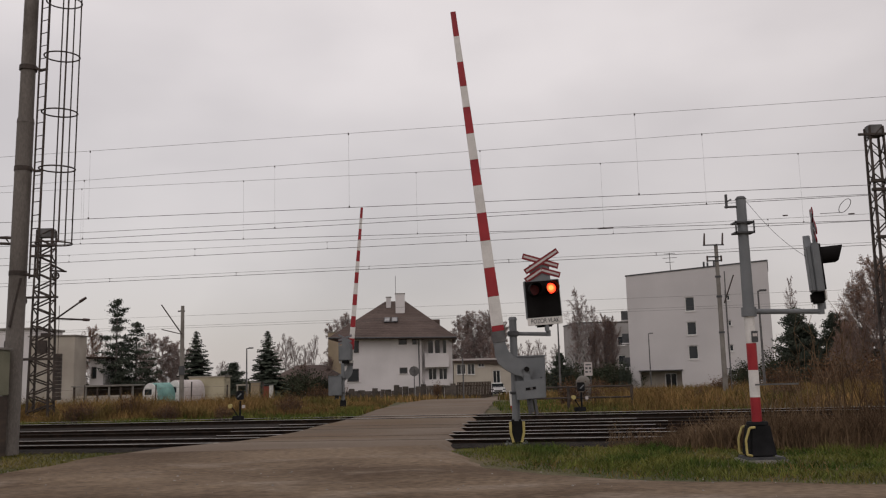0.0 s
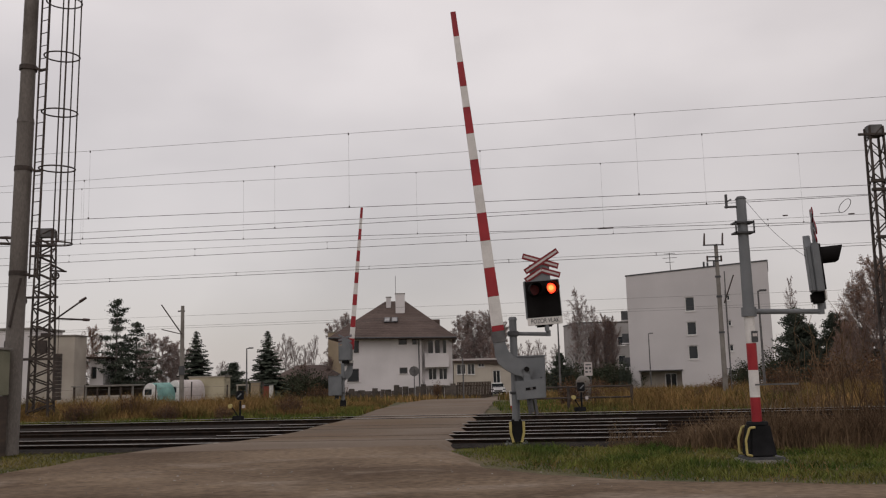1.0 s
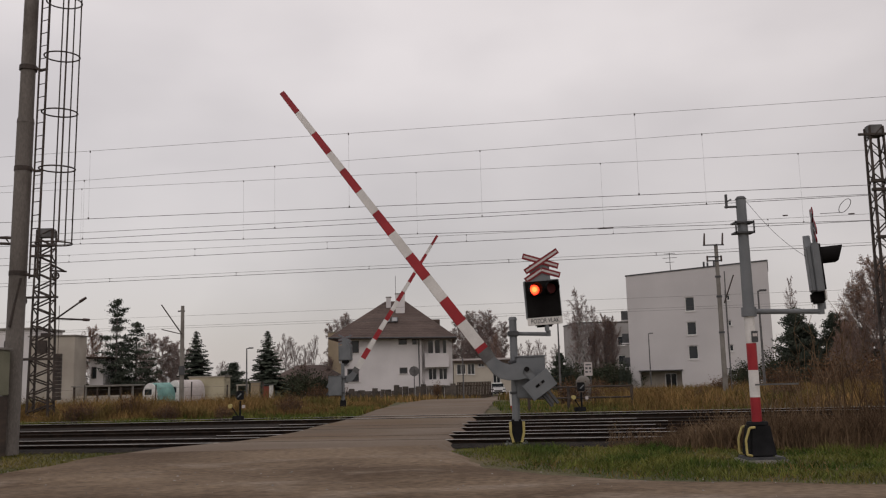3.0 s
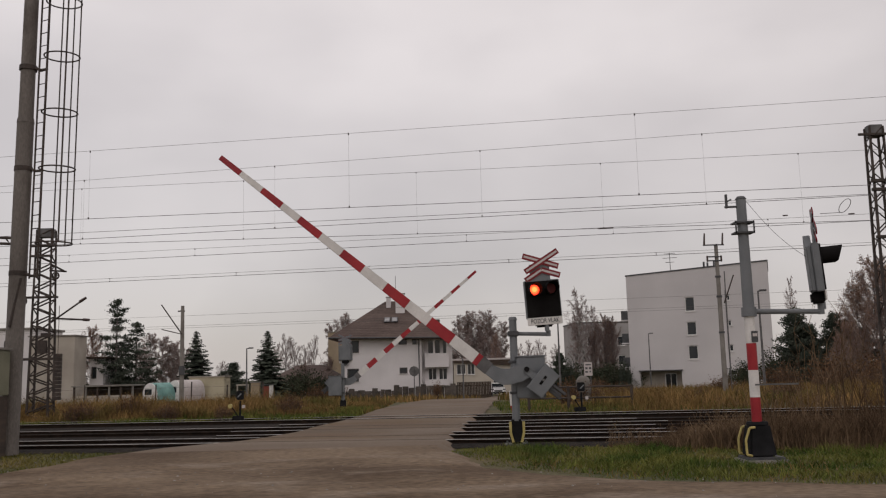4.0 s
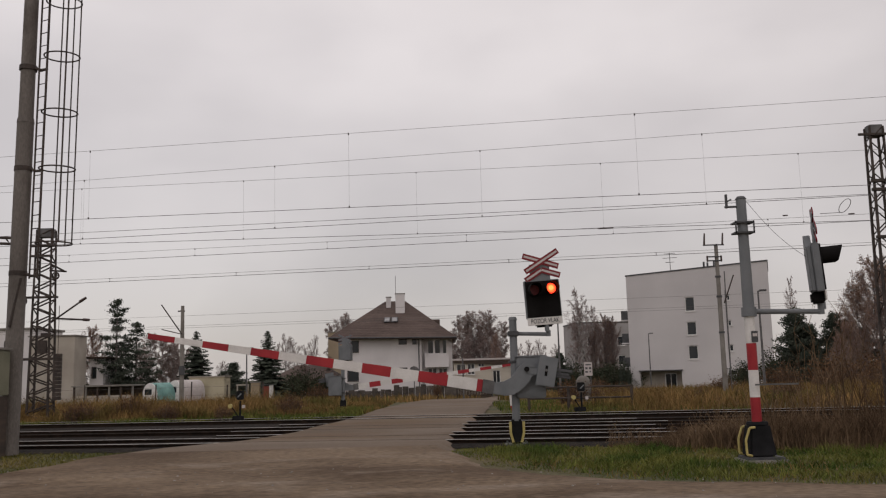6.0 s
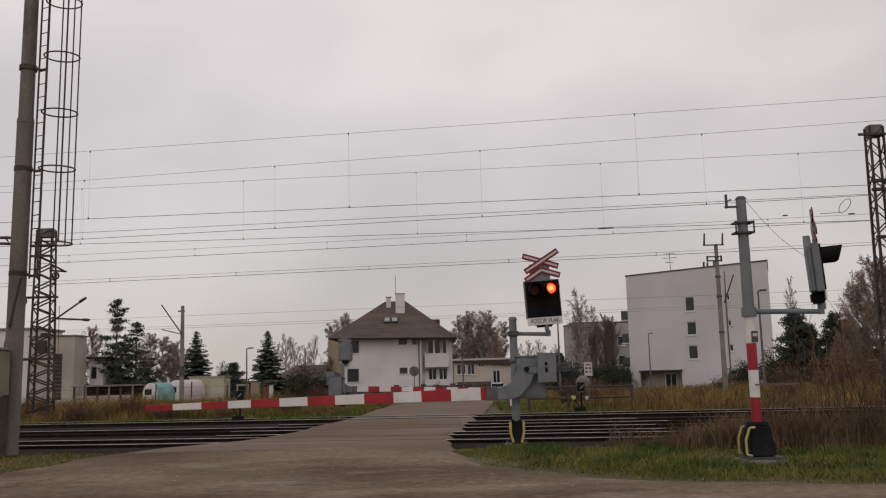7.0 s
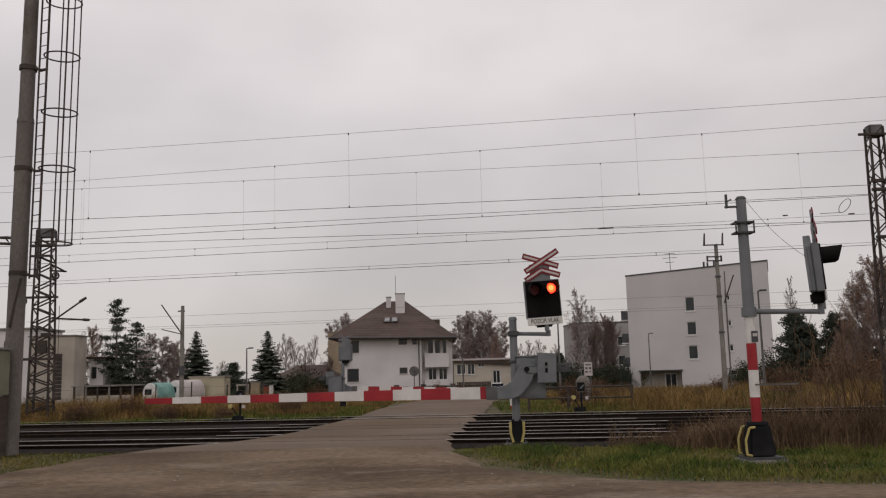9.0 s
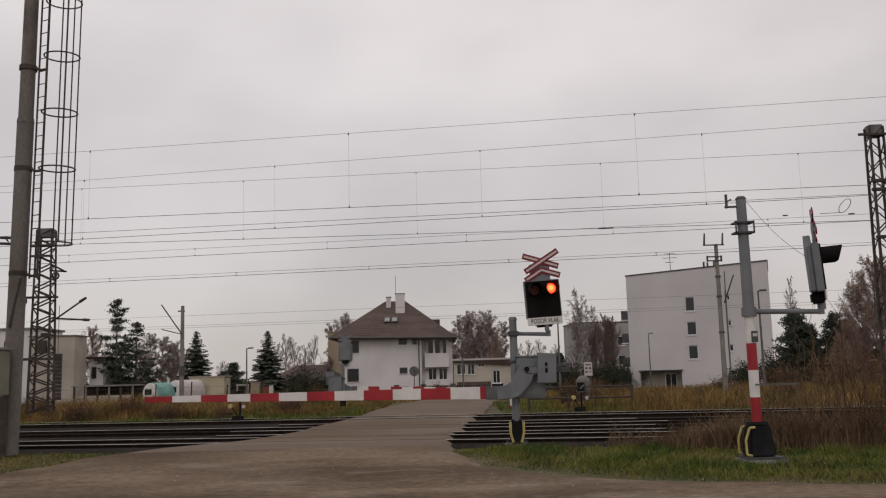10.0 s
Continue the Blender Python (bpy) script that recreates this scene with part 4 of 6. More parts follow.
def build_house():
    th = thing("house", pose(-10.6, 93.0, 0), "white two-storey house with brown hipped roof and balconies", "house")
    w = 8.1
    holes = [(0.75, 3.88, 1.66, 5.15), (0.42, 0.94, 1.62, 2.28), (5.75, 4.6, 6.62, 5.18), (7.15, 4.58, 7.62, 5.16), (5.80, 1.65, 6.62, 2.27)]
    I = Matrix()
    part("front_wall", wall_with_holes(w, -1.6, 5.42, holes, 0.35), PLASTER, th)
    for h in holes:
        fit_window(th, h, I, FRAMED, 1, 0.12)
    part("side_wall", box(B(), 0.17, 5.7, 1.91, 0.34, 10.7, 7.02), PLASTER, th)
    part("side_wall", box(B(), w - 0.175, 0.9, 1.91, 0.35, 1.10, 7.02), PLASTER, th)
    # recessed bay with loggias
    T = Matrix.Translation((w - 0.02, 1.3, 0))
    bays = [(0.62, 2.3, 1.98, 5.1), (2.16, 2.3, 2.66, 5.1), (0.62, 0.4, 1.55, 2.15), (1.72, 0.4, 2.66, 2.15)]
    bm = wall_with_holes(3.2, -1.6, 5.42, bays, 0.3)
    bm.transform(T)
    part("bay_wall", bm, PLASTER, th)
    for h in bays:
        fit_window(th, h, T, FRAMEW, 2 if h[2] - h[0] > 0.6 else 1, 0.12, False)
    part("side_wall", box(B(), w + 3.02, 6.35, 1.91, 0.3, 9.4, 7.02), PLASTER, th)
    part("back_wall", box(B(), 5.5, 11.2, 1.91, 11.0, 0.3, 7.02), PLASTER, th)
    for z0, z1 in ((2.22, 3.66), (0.35, 0.98)):
        bal = part("balcony", box(B(), w + 1.55, 0.35, (z0 + z1) / 2, 2.45, 0.10, z1 - z0, 0.01), PLASTER, th, "white solid balcony front")
        part("balcony_side", box(B(), w + 2.72, 0.85, (z0 + z1) / 2, 0.10, 0.9, z1 - z0, 0.01), PLASTER, bal)
        part("balcony_slab", box(B(), w + 1.55, 0.82, z0 + 0.03, 2.44, 1.0, 0.14), CONC, bal)
    for x in (w + 1.30, w + 2.68):
        part("loggia_post", box(B(), x, 0.42, 3.9, 0.2, 0.2, 3.1), PLASTER, th)
    # hipped roof
    ov = 1.25
    e = [(-ov - 0.1, -ov + 0.2, 5.5), (11.75, -ov + 0.2, 5.25), (11.75, 12.2, 5.25), (-ov - 0.1, 12.2, 5.5)]
    r = [(4.1, 5.2, 9.55), (6.3, 5.2, 9.55)]
    bm = B()
    v = [bm.verts.new(p) for p in e + r]
    for q in ((0, 1, 5, 4), (1, 2, 5), (2, 3, 4, 5), (3, 0, 4)):
        bm.faces.new([v[i] for i in q])
    lo = [bm.verts.new((p[0], p[1], p[2] - 0.18)) for p in e]
    bm.faces.new(lo)
    for i in range(4):
        bm.faces.new((v[i], lo[i], lo[(i + 1) % 4], v[(i + 1) % 4]))
    bmesh.ops.recalc_face_normals(bm, faces=bm.faces[:])
    roof = part("roof", bm, TILE, th, "dark brown tiled hipped roof")
    # courses of tile on the front slope
    a0, a1, b1, b0 = (Vector(p) for p in (e[0], e[1], r[1], r[0]))
    for i in range(1, 22):
        u = i / 22
        p, q = a0.lerp(b0, u), a1.lerp(b1, u)
        part("tile_course", rod(B(), p + Vector((0.1, 0, 0.012)), q + Vector((-0.1, 0, 0.006)), 0.012, None, 4), TILE, roof)
    part("gutter", rod(B(), Vector(e[0]) + Vector((0, -0.07, -0.06)), Vector(e[1]) + Vector((0, -0.07, -0.06)), 0.08, None, 8), DARKSTEEL, roof)
    tilt = math.degrees(math.atan2(4.05, 6.25))
    for x in (4.52, 5.30):
        m = pose(x, 1.62, 7.27, tilt, 0, 0)
        bm = box(B(), 0, 0, 0.05, 0.68, 0.95, 0.10, 0.01)
        bm.transform(m)
        sk = part("skylight", bm, DARKSTEEL, roof, "roof window with dark frame")
        bm = box(B(), 0, 0, 0.105, 0.52, 0.78, 0.012)
        bm.transform(m)
        part("pane", bm, SKYPANE, sk)
    for x0, x1, z0, z1, y in ((5.35, 6.32, 7.9, 10.15, 3.3), (4.28, 4.78, 8.4, 9.9, 4.3)):
        ch = part("chimney", box(B(), (x0 + x1) / 2, y, (z0 + z1) / 2, x1 - x0, 0.6, z1 - z0, 0.01), PLASTER, roof, "white rendered chimney")
        part("chimney_cap", box(B(), (x0 + x1) / 2, y, z1 + 0.03, x1 - x0 + 0.12, 0.72, 0.07, 0.01), CONC, ch)
    part("aerial_pole", rod(B(), (5.3, 4.6, 9.3), (5.3, 4.6, 12.3), 0.025, None, 6), GALV, roof)
    part("dormer", box(B(), 9.55, 3.0, 6.75, 1.0, 2.0, 1.0, 0.02), TILE, roof, "small tiled dormer")
    part("downpipe", rod(B(), (7.83, -0.09, -1.2), (7.83, -0.09, 5.05), 0.055, None, 8), DARKSTEEL, th, "dark downpipe")
    part("downpipe_bend", rod(B(), (7.83, -0.09, 5.02), (7.55, -0.75, 5.25), 0.055, None, 8), DARKSTEEL, th)
    part("front_vent", box(B(), 0.3, -0.25, 2.9, 0.35, 0.5, 0.5, 0.02), GALV, th)


# Pale base colour paints the sky's reflection into the roof panes.
SKYPANE = glassy("roof_glass_painted_sky", (0.32, 0.32, 0.33), 0.15)
TANWALL = mat("tan_render_wall", (0.26, 0.205, 0.14), (0.33, 0.265, 0.185), 0.5, 0.9, grain=0.06)
build_apartment()
build_house()


def build_block(name, m, w, d, z0, z1, wall, label, holes=(), frame_m=None, bars=1, roof_m=None, ov=0.15, lip=0.14, cat="building"):
    """A plain low building of four walls and a flat roof, with windows in its front."""
    th = thing(name, m, label, cat)
    frame_m = frame_m or FRAMEW
    part("front_wall", wall_with_holes(w, z0, z1, list(holes), 0.3), wall, th)
    for h in holes:
        fit_window(th, h, Matrix(), frame_m, bars, 0.12)
    for x in (0.15, w - 0.15):
        part("side_wall", box(B(), x, 0.3 + (d - 0.6) / 2, (z0 + z1) / 2, 0.3, d - 0.6, z1 - z0), wall, th)
    part("back_wall", box(B(), w / 2, d - 0.15, (z0 + z1) / 2, w, 0.3, z1 - z0), wall, th)
    part("roof", box(B(), w / 2, d / 2, z1 + lip / 2, w + 2 * ov, d + 2 * ov, lip, 0.015), roof_m or DARKSTEEL, th)
    return th


LIGHTCREAM = mat("light_cream_wall", (0.47, 0.42, 0.36), (0.55, 0.50, 0.43), 0.5, 0.9, bump=0.004, bscale=20, grain=0.05)
ax = build_block("flat_roofed_annex", pose(1.05, 118.0, 0), 7.4, 7, -1.9, 3.2, LIGHTCREAM, "cream single-storey building with flat white roof edge", [(0.3, 1.4, 1.5, 2.75), (1.7, 1.35, 2.7, 2.8), (3.1, 2.3, 3.95, 2.8), (5.0, -1.5, 6.0, 1.85)], FRAMEW, 2, SIGNWHITE, 0.4, 0.22)
# Upright dark wedge stands in for the roof's dark underside.
part("eave_wedge", slab(B(), [(-0.3, 2.98), (7.7, 2.42), (7.7, 3.19), (-0.3, 3.19)], -0.36, -0.28), DARKWOOD, ax, "dark tapering wedge below the roof edge")
build_block("cream_block_house", pose(-37.0, 80.0, 0), 4.03, 2.7, -1.0, 5.7, CREAM, "cream rendered block house with flat roof", [], FRAMED, 1, CONC, 0.12, 0.12)
build_block("low_wing", pose(-33.0, 83.6, 0), 1.25, 3.5, -1.0, 3.75, PLASTER, "white low wing with a dark roof edge", [(0.15, 1.9, 0.65, 3.0)], FRAMED, 1, DARKWOOD, 0.45, 0.16)
build_block("white_house_behind", pose(-50.4, 90.0, 0), 9.5, 6.0, -1.0, 7.0, PLASTER, "white flat-roofed house behind the masts", [(6.2, 4.5, 7.4, 5.9), (3.2, 4.5, 4.4, 5.9)], FRAMED, 2, CONC, 0.2, 0.2)
GREYWALL = mat("dull_grey_render", (0.27, 0.255, 0.25), (0.35, 0.335, 0.33), 0.3, 0.9, grain=0.05)
YELLOWWALL = mat("pale_cream_boards", (0.40, 0.355, 0.25), (0.48, 0.43, 0.315), 0.8, 0.8, grain=0.06)
build_block("garden_shed", pose(-22.75, 80.0, 0, 0, 0, 2), 3.1, 2.6, -0.9, 1.75, YELLOWWALL, "pale cream shed with low roof behind grass", [(0.35, -0.6, 1.25, 1.2)], FRAMED, 2, CREAM, 0.1, 0.1)
build_block("tan_tower_house", pose(-14.6, 112.0, 0), 3.6, 5.0, -1.4, 7.0, TANWALL, "tan rendered building behind the house", [], FRAMED, 1, CONC, 0.1, 0.12)
build_block("grey_flats", pose(19.8, 132.0, 0, 0, 0, 8), 7.5, 9.0, -1.4, 8.4, GREYWALL, "grey building half hidden by bare trees", [(1.0, 5.0, 2.2, 6.4), (3.4, 5.0, 4.6, 6.4), (5.6, 5.0, 6.8, 6.4), (3.4, 2.2, 4.6, 3.6), (5.6, 2.2, 6.8, 3.6)], FRAMEW, 1, DARKSTEEL, 0.1, 0.15)
lb = build_block("low_bungalow", pose(-19.3, 98.0, 0), 8.0, 6.0, -1.3, 0.85, PLASTER, "low white bungalow with dark roof behind shrubs", [(6.3, -0.6, 7.2, 0.5)], FRAMED, 1, TILE, 0.6, 0.12)
bm = B()
v = [bm.verts.new(p) for p in ((-0.6, -0.6, 0.97), (8.6, -0.6, 0.97), (8.6, 6.6, 0.97), (-0.6, 6.6, 0.97), (2.6, 3.0, 2.9), (5.6, 3.0, 2.9))]
for q in ((0, 1, 5, 4), (1, 2, 5), (2, 3, 4, 5), (3, 0, 4), (0, 3, 2, 1)):
    bm.faces.new([v[i] for i in q])
part("hipped_roof", bm, TILE, lb, "dark hipped roof")


# ---- trees ----
# Pale tones of both leaf materials stand for haze over far crowns.
MAUVE = mat("haze_paled_leaves", (0.235, 0.168, 0.145), (0.34, 0.252, 0.225), 0.6, 0.95, vary=0.35, island=True, spec=0.05)
RUSSET = mat("hazy_russet_leaves", (0.185, 0.112, 0.082), (0.285, 0.178, 0.130), 0.6, 0.95, vary=0.35, island=True, spec=0.05)


def prism(vs, fs, p, q, r0, r1, n=4):
    d = (q - p)
    if d.length < 1e-4:
        return
    d.normalize()
    a = d.orthogonal().normalized()
    b = d.cross(a)
    k = len(vs)
    for c, r in ((p, r0), (q, r1)):
        for i in range(n):
            t = 6.2832 * i / n
            vs.append(tuple(c + a * (r * math.cos(t)) + b * (r * math.sin(t))))
    for i in range(n):
        j = (i + 1) % n
        fs.append((k + i, k + j, k + n + j, k + n + i))


def leaf(vs, fs, c, size, rng, flat=1.0):
    u = Vector((rng.uniform(-1, 1), rng.uniform(-1, 1), rng.uniform(-1, 1) * flat)).normalized()
    v = u.orthogonal().normalized()
    w = u.cross(v)
    a = rng.uniform(0, 6.28)
    v, w = v * math.cos(a) + w * math.sin(a), w * math.cos(a) - v * math.sin(a)
    s = size * rng.uniform(0.6, 1.3)
    k = len(vs)
    vs += [tuple(c - v * s), tuple(c + w * s * 0.55 + v * s * 0.1), tuple(c + v * s), tuple(c - w * s * 0.55 + v * s * 0.1)]
    fs.append((k, k + 1, k + 2, k + 3))


def bare_tree(name, h, rad, seed, label, bark, twig_m, limbs=30, rise=1.1, droop=0.0, sub=7, twigs=7, bare=0.18, leaves=0, leaf_m=None, leaf_size=0.06, cat="tree"):
    """A leading trunk, rising limbs, branches along them and fine twigs that hang when droop is set."""
    rng = random.Random(seed)
    th = thing(name, Matrix(), label, cat, "trees")
    tv, tf, cv, cf, lv, lf = [], [], [], [], [], []
    ends = []
    line, p = [], Vector((0, 0, 0))
    for i in range(13):
        line.append(p)
        p = p + Vector((rng.gauss(0, 0.012) * h, rng.gauss(0, 0.012) * h, h / 12))
    girth = [0.014 * h * (1 - i / 12) ** 0.9 + 0.012 for i in range(13)]
    for i in range(12):
        prism(tv, tf, line[i], line[i + 1], girth[i], girth[i + 1], 7)

    def wiggle(k):
        return Vector((rng.gauss(0, k), rng.gauss(0, k), rng.gauss(0, k)))

    for k in range(limbs):
        u = bare + (0.97 - bare) * (k + rng.random()) / limbs
        v = (u - bare) / (1 - bare)
        f = u * 12
        p = line[int(f)].lerp(line[min(12, int(f) + 1)], f - int(f))
        ln = rad * (0.45 + 0.75 * math.sin(math.pi * min(1.0, 0.22 + 0.62 * v))) * (1 - 0.55 * v ** 2) * rng.uniform(0.6, 1.2)
        a = 2.4 * k + rng.uniform(-0.5, 0.5)
        d = (Vector((math.cos(a), math.sin(a), rise * rng.uniform(0.7, 1.3))).normalized() + wiggle(0.08)).normalized()
        r = max(0.014, 0.5 * girth[int(f)])
        seg = 5
        for i in range(seg):
            q = p + d * ln / seg
            prism(tv, tf, p, q, r * (1 - 0.75 * i / seg), r * (1 - 0.75 * (i + 1) / seg), 4)
            p = q
            d = (d + wiggle(0.10) + Vector((0, 0, 0.07 - 0.10 * droop * i))).normalized()
            for _ in range(max(1, round(sub * (0.4 + 0.6 * i / seg) / 3))):
                e = (d + wiggle(0.55) + Vector((0, 0, 0.22))).normalized()
                b0, bl = p, ln * rng.uniform(0.22, 0.42) * (1 - 0.3 * i / seg)
                for n in range(3):
                    b1 = b0 + e * bl / 3
                    prism(cv, cf, b0, b1, 0.016 - 0.003 * n, 0.013 - 0.003 * n, 3)
                    b0 = b1
                    e = (e + wiggle(0.15) - Vector((0, 0, 0.35 * droop))).normalized()
                    for _ in range(twigs):
                        g = (e + wiggle(0.5) + Vector((0, 0, 0.15 - 1.0 * droop))).normalized()
                        t1 = b0 + g * bl * rng.uniform(0.25, 0.5)
                        t2 = t1 + (g + wiggle(0.2) - Vector((0, 0, 0.7 * droop))).normalized() * bl * rng.uniform(0.15, 0.4)
                        prism(cv, cf, b0, t1, 0.009, 0.007, 3)
                        prism(cv, cf, t1, t2, 0.007, 0.004, 3)
                        ends += [t1, t2]
    raw("trunk", tv, tf, bark, th)
    raw("crown", cv, cf, twig_m, th)
    if leaves:
        for _ in range(leaves):
            leaf(lv, lf, rng.choice(ends) + wiggle(0.08), leaf_size, rng)
        raw("foliage", lv, lf, leaf_m, th)
    return th


def pine_tree(name, h, rad, seed, label, limbs=46, tufts=8, open_top=0.5, cat="tree"):
    """Irregular crown of needle tufts on spreading limbs, thinner towards the top."""
    rng = random.Random(seed)
    th = thing(name, Matrix(), label, cat, "trees")
    tv, tf, cv, cf = [], [], [], []
    top = Vector((rng.uniform(-0.02, 0.02) * h, 0, h))
    prism(tv, tf, Vector((0, 0, 0)), top * 0.98, 0.016 * h, 0.02, 8)
    for k in range(limbs):
        v = (k + rng.random()) / limbs
        u = 0.06 + 0.92 * v
        ln = rad * (1 - v) ** 0.65 * rng.uniform(0.55, 1.15) + 0.12
        a = 2.4 * k + rng.uniform(-0.6, 0.6)
        d = Vector((math.cos(a), math.sin(a), rng.uniform(-0.15, 0.30) + 0.25 * v))
        o = top * u
        e = o + d * ln
        prism(tv, tf, o, e, 0.035 * (1 - v) + 0.012, 0.008, 4)
        if rng.random() < open_top * v * 0.45:
            continue
        for _ in range(max(3, int(tufts * (0.4 + ln / rad)))):
            t = rng.uniform(0.25, 1.05)
            c = o + d * ln * t + Vector((rng.gauss(0, 0.10), rng.gauss(0, 0.10), rng.gauss(0, 0.05))) * ln
            prism(tv, tf, o + d * ln * t * 0.85, c, 0.010, 0.005, 3)
            for _ in range(16):
                leaf(cv, cf, c + Vector((rng.gauss(0, 0.17), rng.gauss(0, 0.17), rng.gauss(0, 0.085))), 0.085, rng, 0.6)
    for _ in range(30):
        leaf(cv, cf, top + Vector((rng.gauss(0, 0.08), rng.gauss(0, 0.08), -rng.random() * 0.5)), 0.08, rng)
    raw("trunk", tv, tf, BARK, th)
    raw("crown", cv, cf, NEEDLE, th)
    return th


def conifer(name, h, rad, seed, label, ragged=0.15, bare=0.05, gap=0.0):
    rng = random.Random(seed)
    th = thing(name, Matrix(), label, "tree", "trees")
    tv, tf, cv, cf = [], [], [], []
    prism(tv, tf, Vector((0, 0, 0)), Vector((0, 0, h * 0.97)), 0.02 * h, 0.01, 8)
    z = h * bare
    while z < h * 0.985:
        u = (z / h - bare) / (1 - bare)
        R = rad * (1 - u) ** 0.8 * (0.75 + 0.25 * min(1, u * 6)) + 0.06
        nb = max(5, int(15 * (1 - u) + 5))
        a0 = rng.uniform(0, 6.28)
        for b in range(nb):
            if rng.random() < gap:
                continue
            a = a0 + 6.2832 * b / nb + rng.uniform(-0.2, 0.2)
            ln = R * rng.uniform(1 - ragged * 2.2, 1 + ragged)
            d = Vector((math.cos(a), math.sin(a), rng.uniform(-0.42, -0.10) + 0.5 * u))
            o = Vector((0, 0, z + rng.uniform(-0.1, 0.1)))
            side = Vector((-math.sin(a), math.cos(a), 0))
            prism(tv, tf, o, o + d * ln * 0.9, 0.02, 0.006, 3)
            steps = max(3, int(ln / 0.17))
            for i in range(steps):
                t = (i + 0.6) / steps
                wdt = 0.36 * ln * (1 - t * 0.75) * rng.uniform(0.6, 1.15) + 0.05
                for s in (-1, 1):
                    k = len(cv)
                    p = o + d * ln * t
                    q = p + side * s * wdt + d * 0.20 * ln + Vector((0, 0, rng.uniform(-0.14, 0.05)))
                    cv.extend([tuple(p - d * 0.07 + Vector((0, 0, 0.04))), tuple(q), tuple(p + d * 0.16 + Vector((0, 0, -0.12)))])
                    cf.append((k, k + 1, k + 2))
        z += h * 0.020 * rng.uniform(0.8, 1.25)
    for i in range(10):
        k = len(cv)
        a = rng.uniform(0, 6.28)
        cv.extend([(0, 0, h), (0.10 * math.cos(a), 0.10 * math.sin(a), h - 0.45), (0.10 * math.cos(a + 1), 0.10 * math.sin(a + 1), h - 0.55)])
        cf.append((k, k + 1, k + 2))
    raw("trunk", tv, tf, BARK, th)
    raw("crown", cv, cf, NEEDLE, th)
    return th


def shrub(name, w, h, d, seed, label, m, n=1600, size=0.11, twig=40, cat="shrub"):
    rng = random.Random(seed)
    th = thing(name, Matrix(), label, cat, "shrubs")
    tv, tf, lv, lf = [], [], [], []
    tips = []
    for _ in range(twig):
        x, y = rng.uniform(-0.4, 0.4) * w, rng.uniform(-0.4, 0.4) * d
        hh = h * rng.uniform(0.45, 1.0) * (1 - 0.5 * (abs(x) / (0.5 * w)) ** 2)
        p = Vector((x * 0.6, y * 0.6, 0))
        q = Vector((x, y, hh * 0.6))
        r = q + Vector((rng.uniform(-0.15, 0.15) * w, rng.uniform(-0.15, 0.15) * d, hh * 0.4))
        prism(tv, tf, p, q, 0.025, 0.015, 3)
        prism(tv, tf, q, r, 0.015, 0.004, 3)
        for t in range(3):
            e = q.lerp(r, rng.random()) + Vector((rng.gauss(0, 0.14) * w, rng.gauss(0, 0.14) * d, rng.uniform(-0.12, 0.12) * h))
            prism(tv, tf, q, e, 0.010, 0.003, 3)
            tips.append(e)
        tips += [q, r, (q + r) / 2, p.lerp(q, 0.6)]
    for _ in range(n):
        c = rng.choice(tips) + Vector((rng.gauss(0, 0.05) * w + rng.gauss(0, 0.08), rng.gauss(0, 0.06) * d, rng.gauss(0, 0.06) * h))
        if c.z > 0.02:
            leaf(lv, lf, c, size, rng)
    raw("stem", tv, tf, STEM, th)
    if n:
        raw("foliage", lv, lf, m, th)
    return th


def place(ob, x, y, s=1.0, turn=0.0, sz=None, fresh=False):
    m = pose(x, y, ground_z(x, y) - 0.08, 0, 0, turn) @ Matrix.Diagonal((s, s, sz or s, 1))
    if fresh:
        return copy_thing(ob, m)
    ob.matrix_world = m
    return ob


def stand(ob, built, first, x, y, h, wide=1.0, turn=0.0):
    """Place a tree (or a copy of it) so that it stands h high; wide scales its spread against its height."""
    k = h / built
    m = pose(x, y, ground_z(x, y) - 0.08, 0, 0, turn) @ Matrix.Diagonal((k * wide, k * wide, k, 1))
    if first:
        ob.matrix_world = m
    else:
        copy_thing(ob, m)


def grove(ob, built, rows):
    for i, (x, y, h, wide, turn) in enumerate(rows):
        stand(ob, built, i == 0, x, y, h, wide, turn)


spruce = conifer("spruce", 7.6, 2.0, 11, "dark green spruce with drooping boughs behind the grass", 0.22)
grove(spruce, 7.6, [(-26.3, 95, 7.9, 1.05, 0), (-15.8, 80, 6.35, 1.02, 70), (18.9, 98, 3.5, 0.42, 10), (19.3, 98.4, 3.6, 0.42, 80), (19.75, 98.2, 3.4, 0.42, 200)])
pine = pine_tree("pine", 10.3, 2.3, 5, "tall dark pine with ragged open boughs", 82, 10, 0.9)
grove(pine, 10.3, [(-31.1, 85, 10.4, 1.1, 0), (-29.7, 86.5, 8.2, 1.25, 90), (-31.4, 87, 6.4, 1.5, 200)])
bushy_pine = pine_tree("bushy_pine", 6.2, 2.3, 15, "dark rounded pine with dense low boughs", 90, 13, 0.3)
grove(bushy_pine, 6.2, [(27.2, 70, 6.4, 0.95, 40), (28.6, 71, 4.9, 1.2, 100), (30.2, 70, 5.8, 1.0, 10), (31.5, 71, 5.3, 1.1, 200), (29.3, 73, 4.8, 1.3, 300), (33.4, 72, 4.8, 1.3, 60), (-21.6, 92, 4.2, 1.2, 150), (-23.0, 93, 3.4, 1.2, 30), (12.6, 100, 4.6, 0.9, 260)])

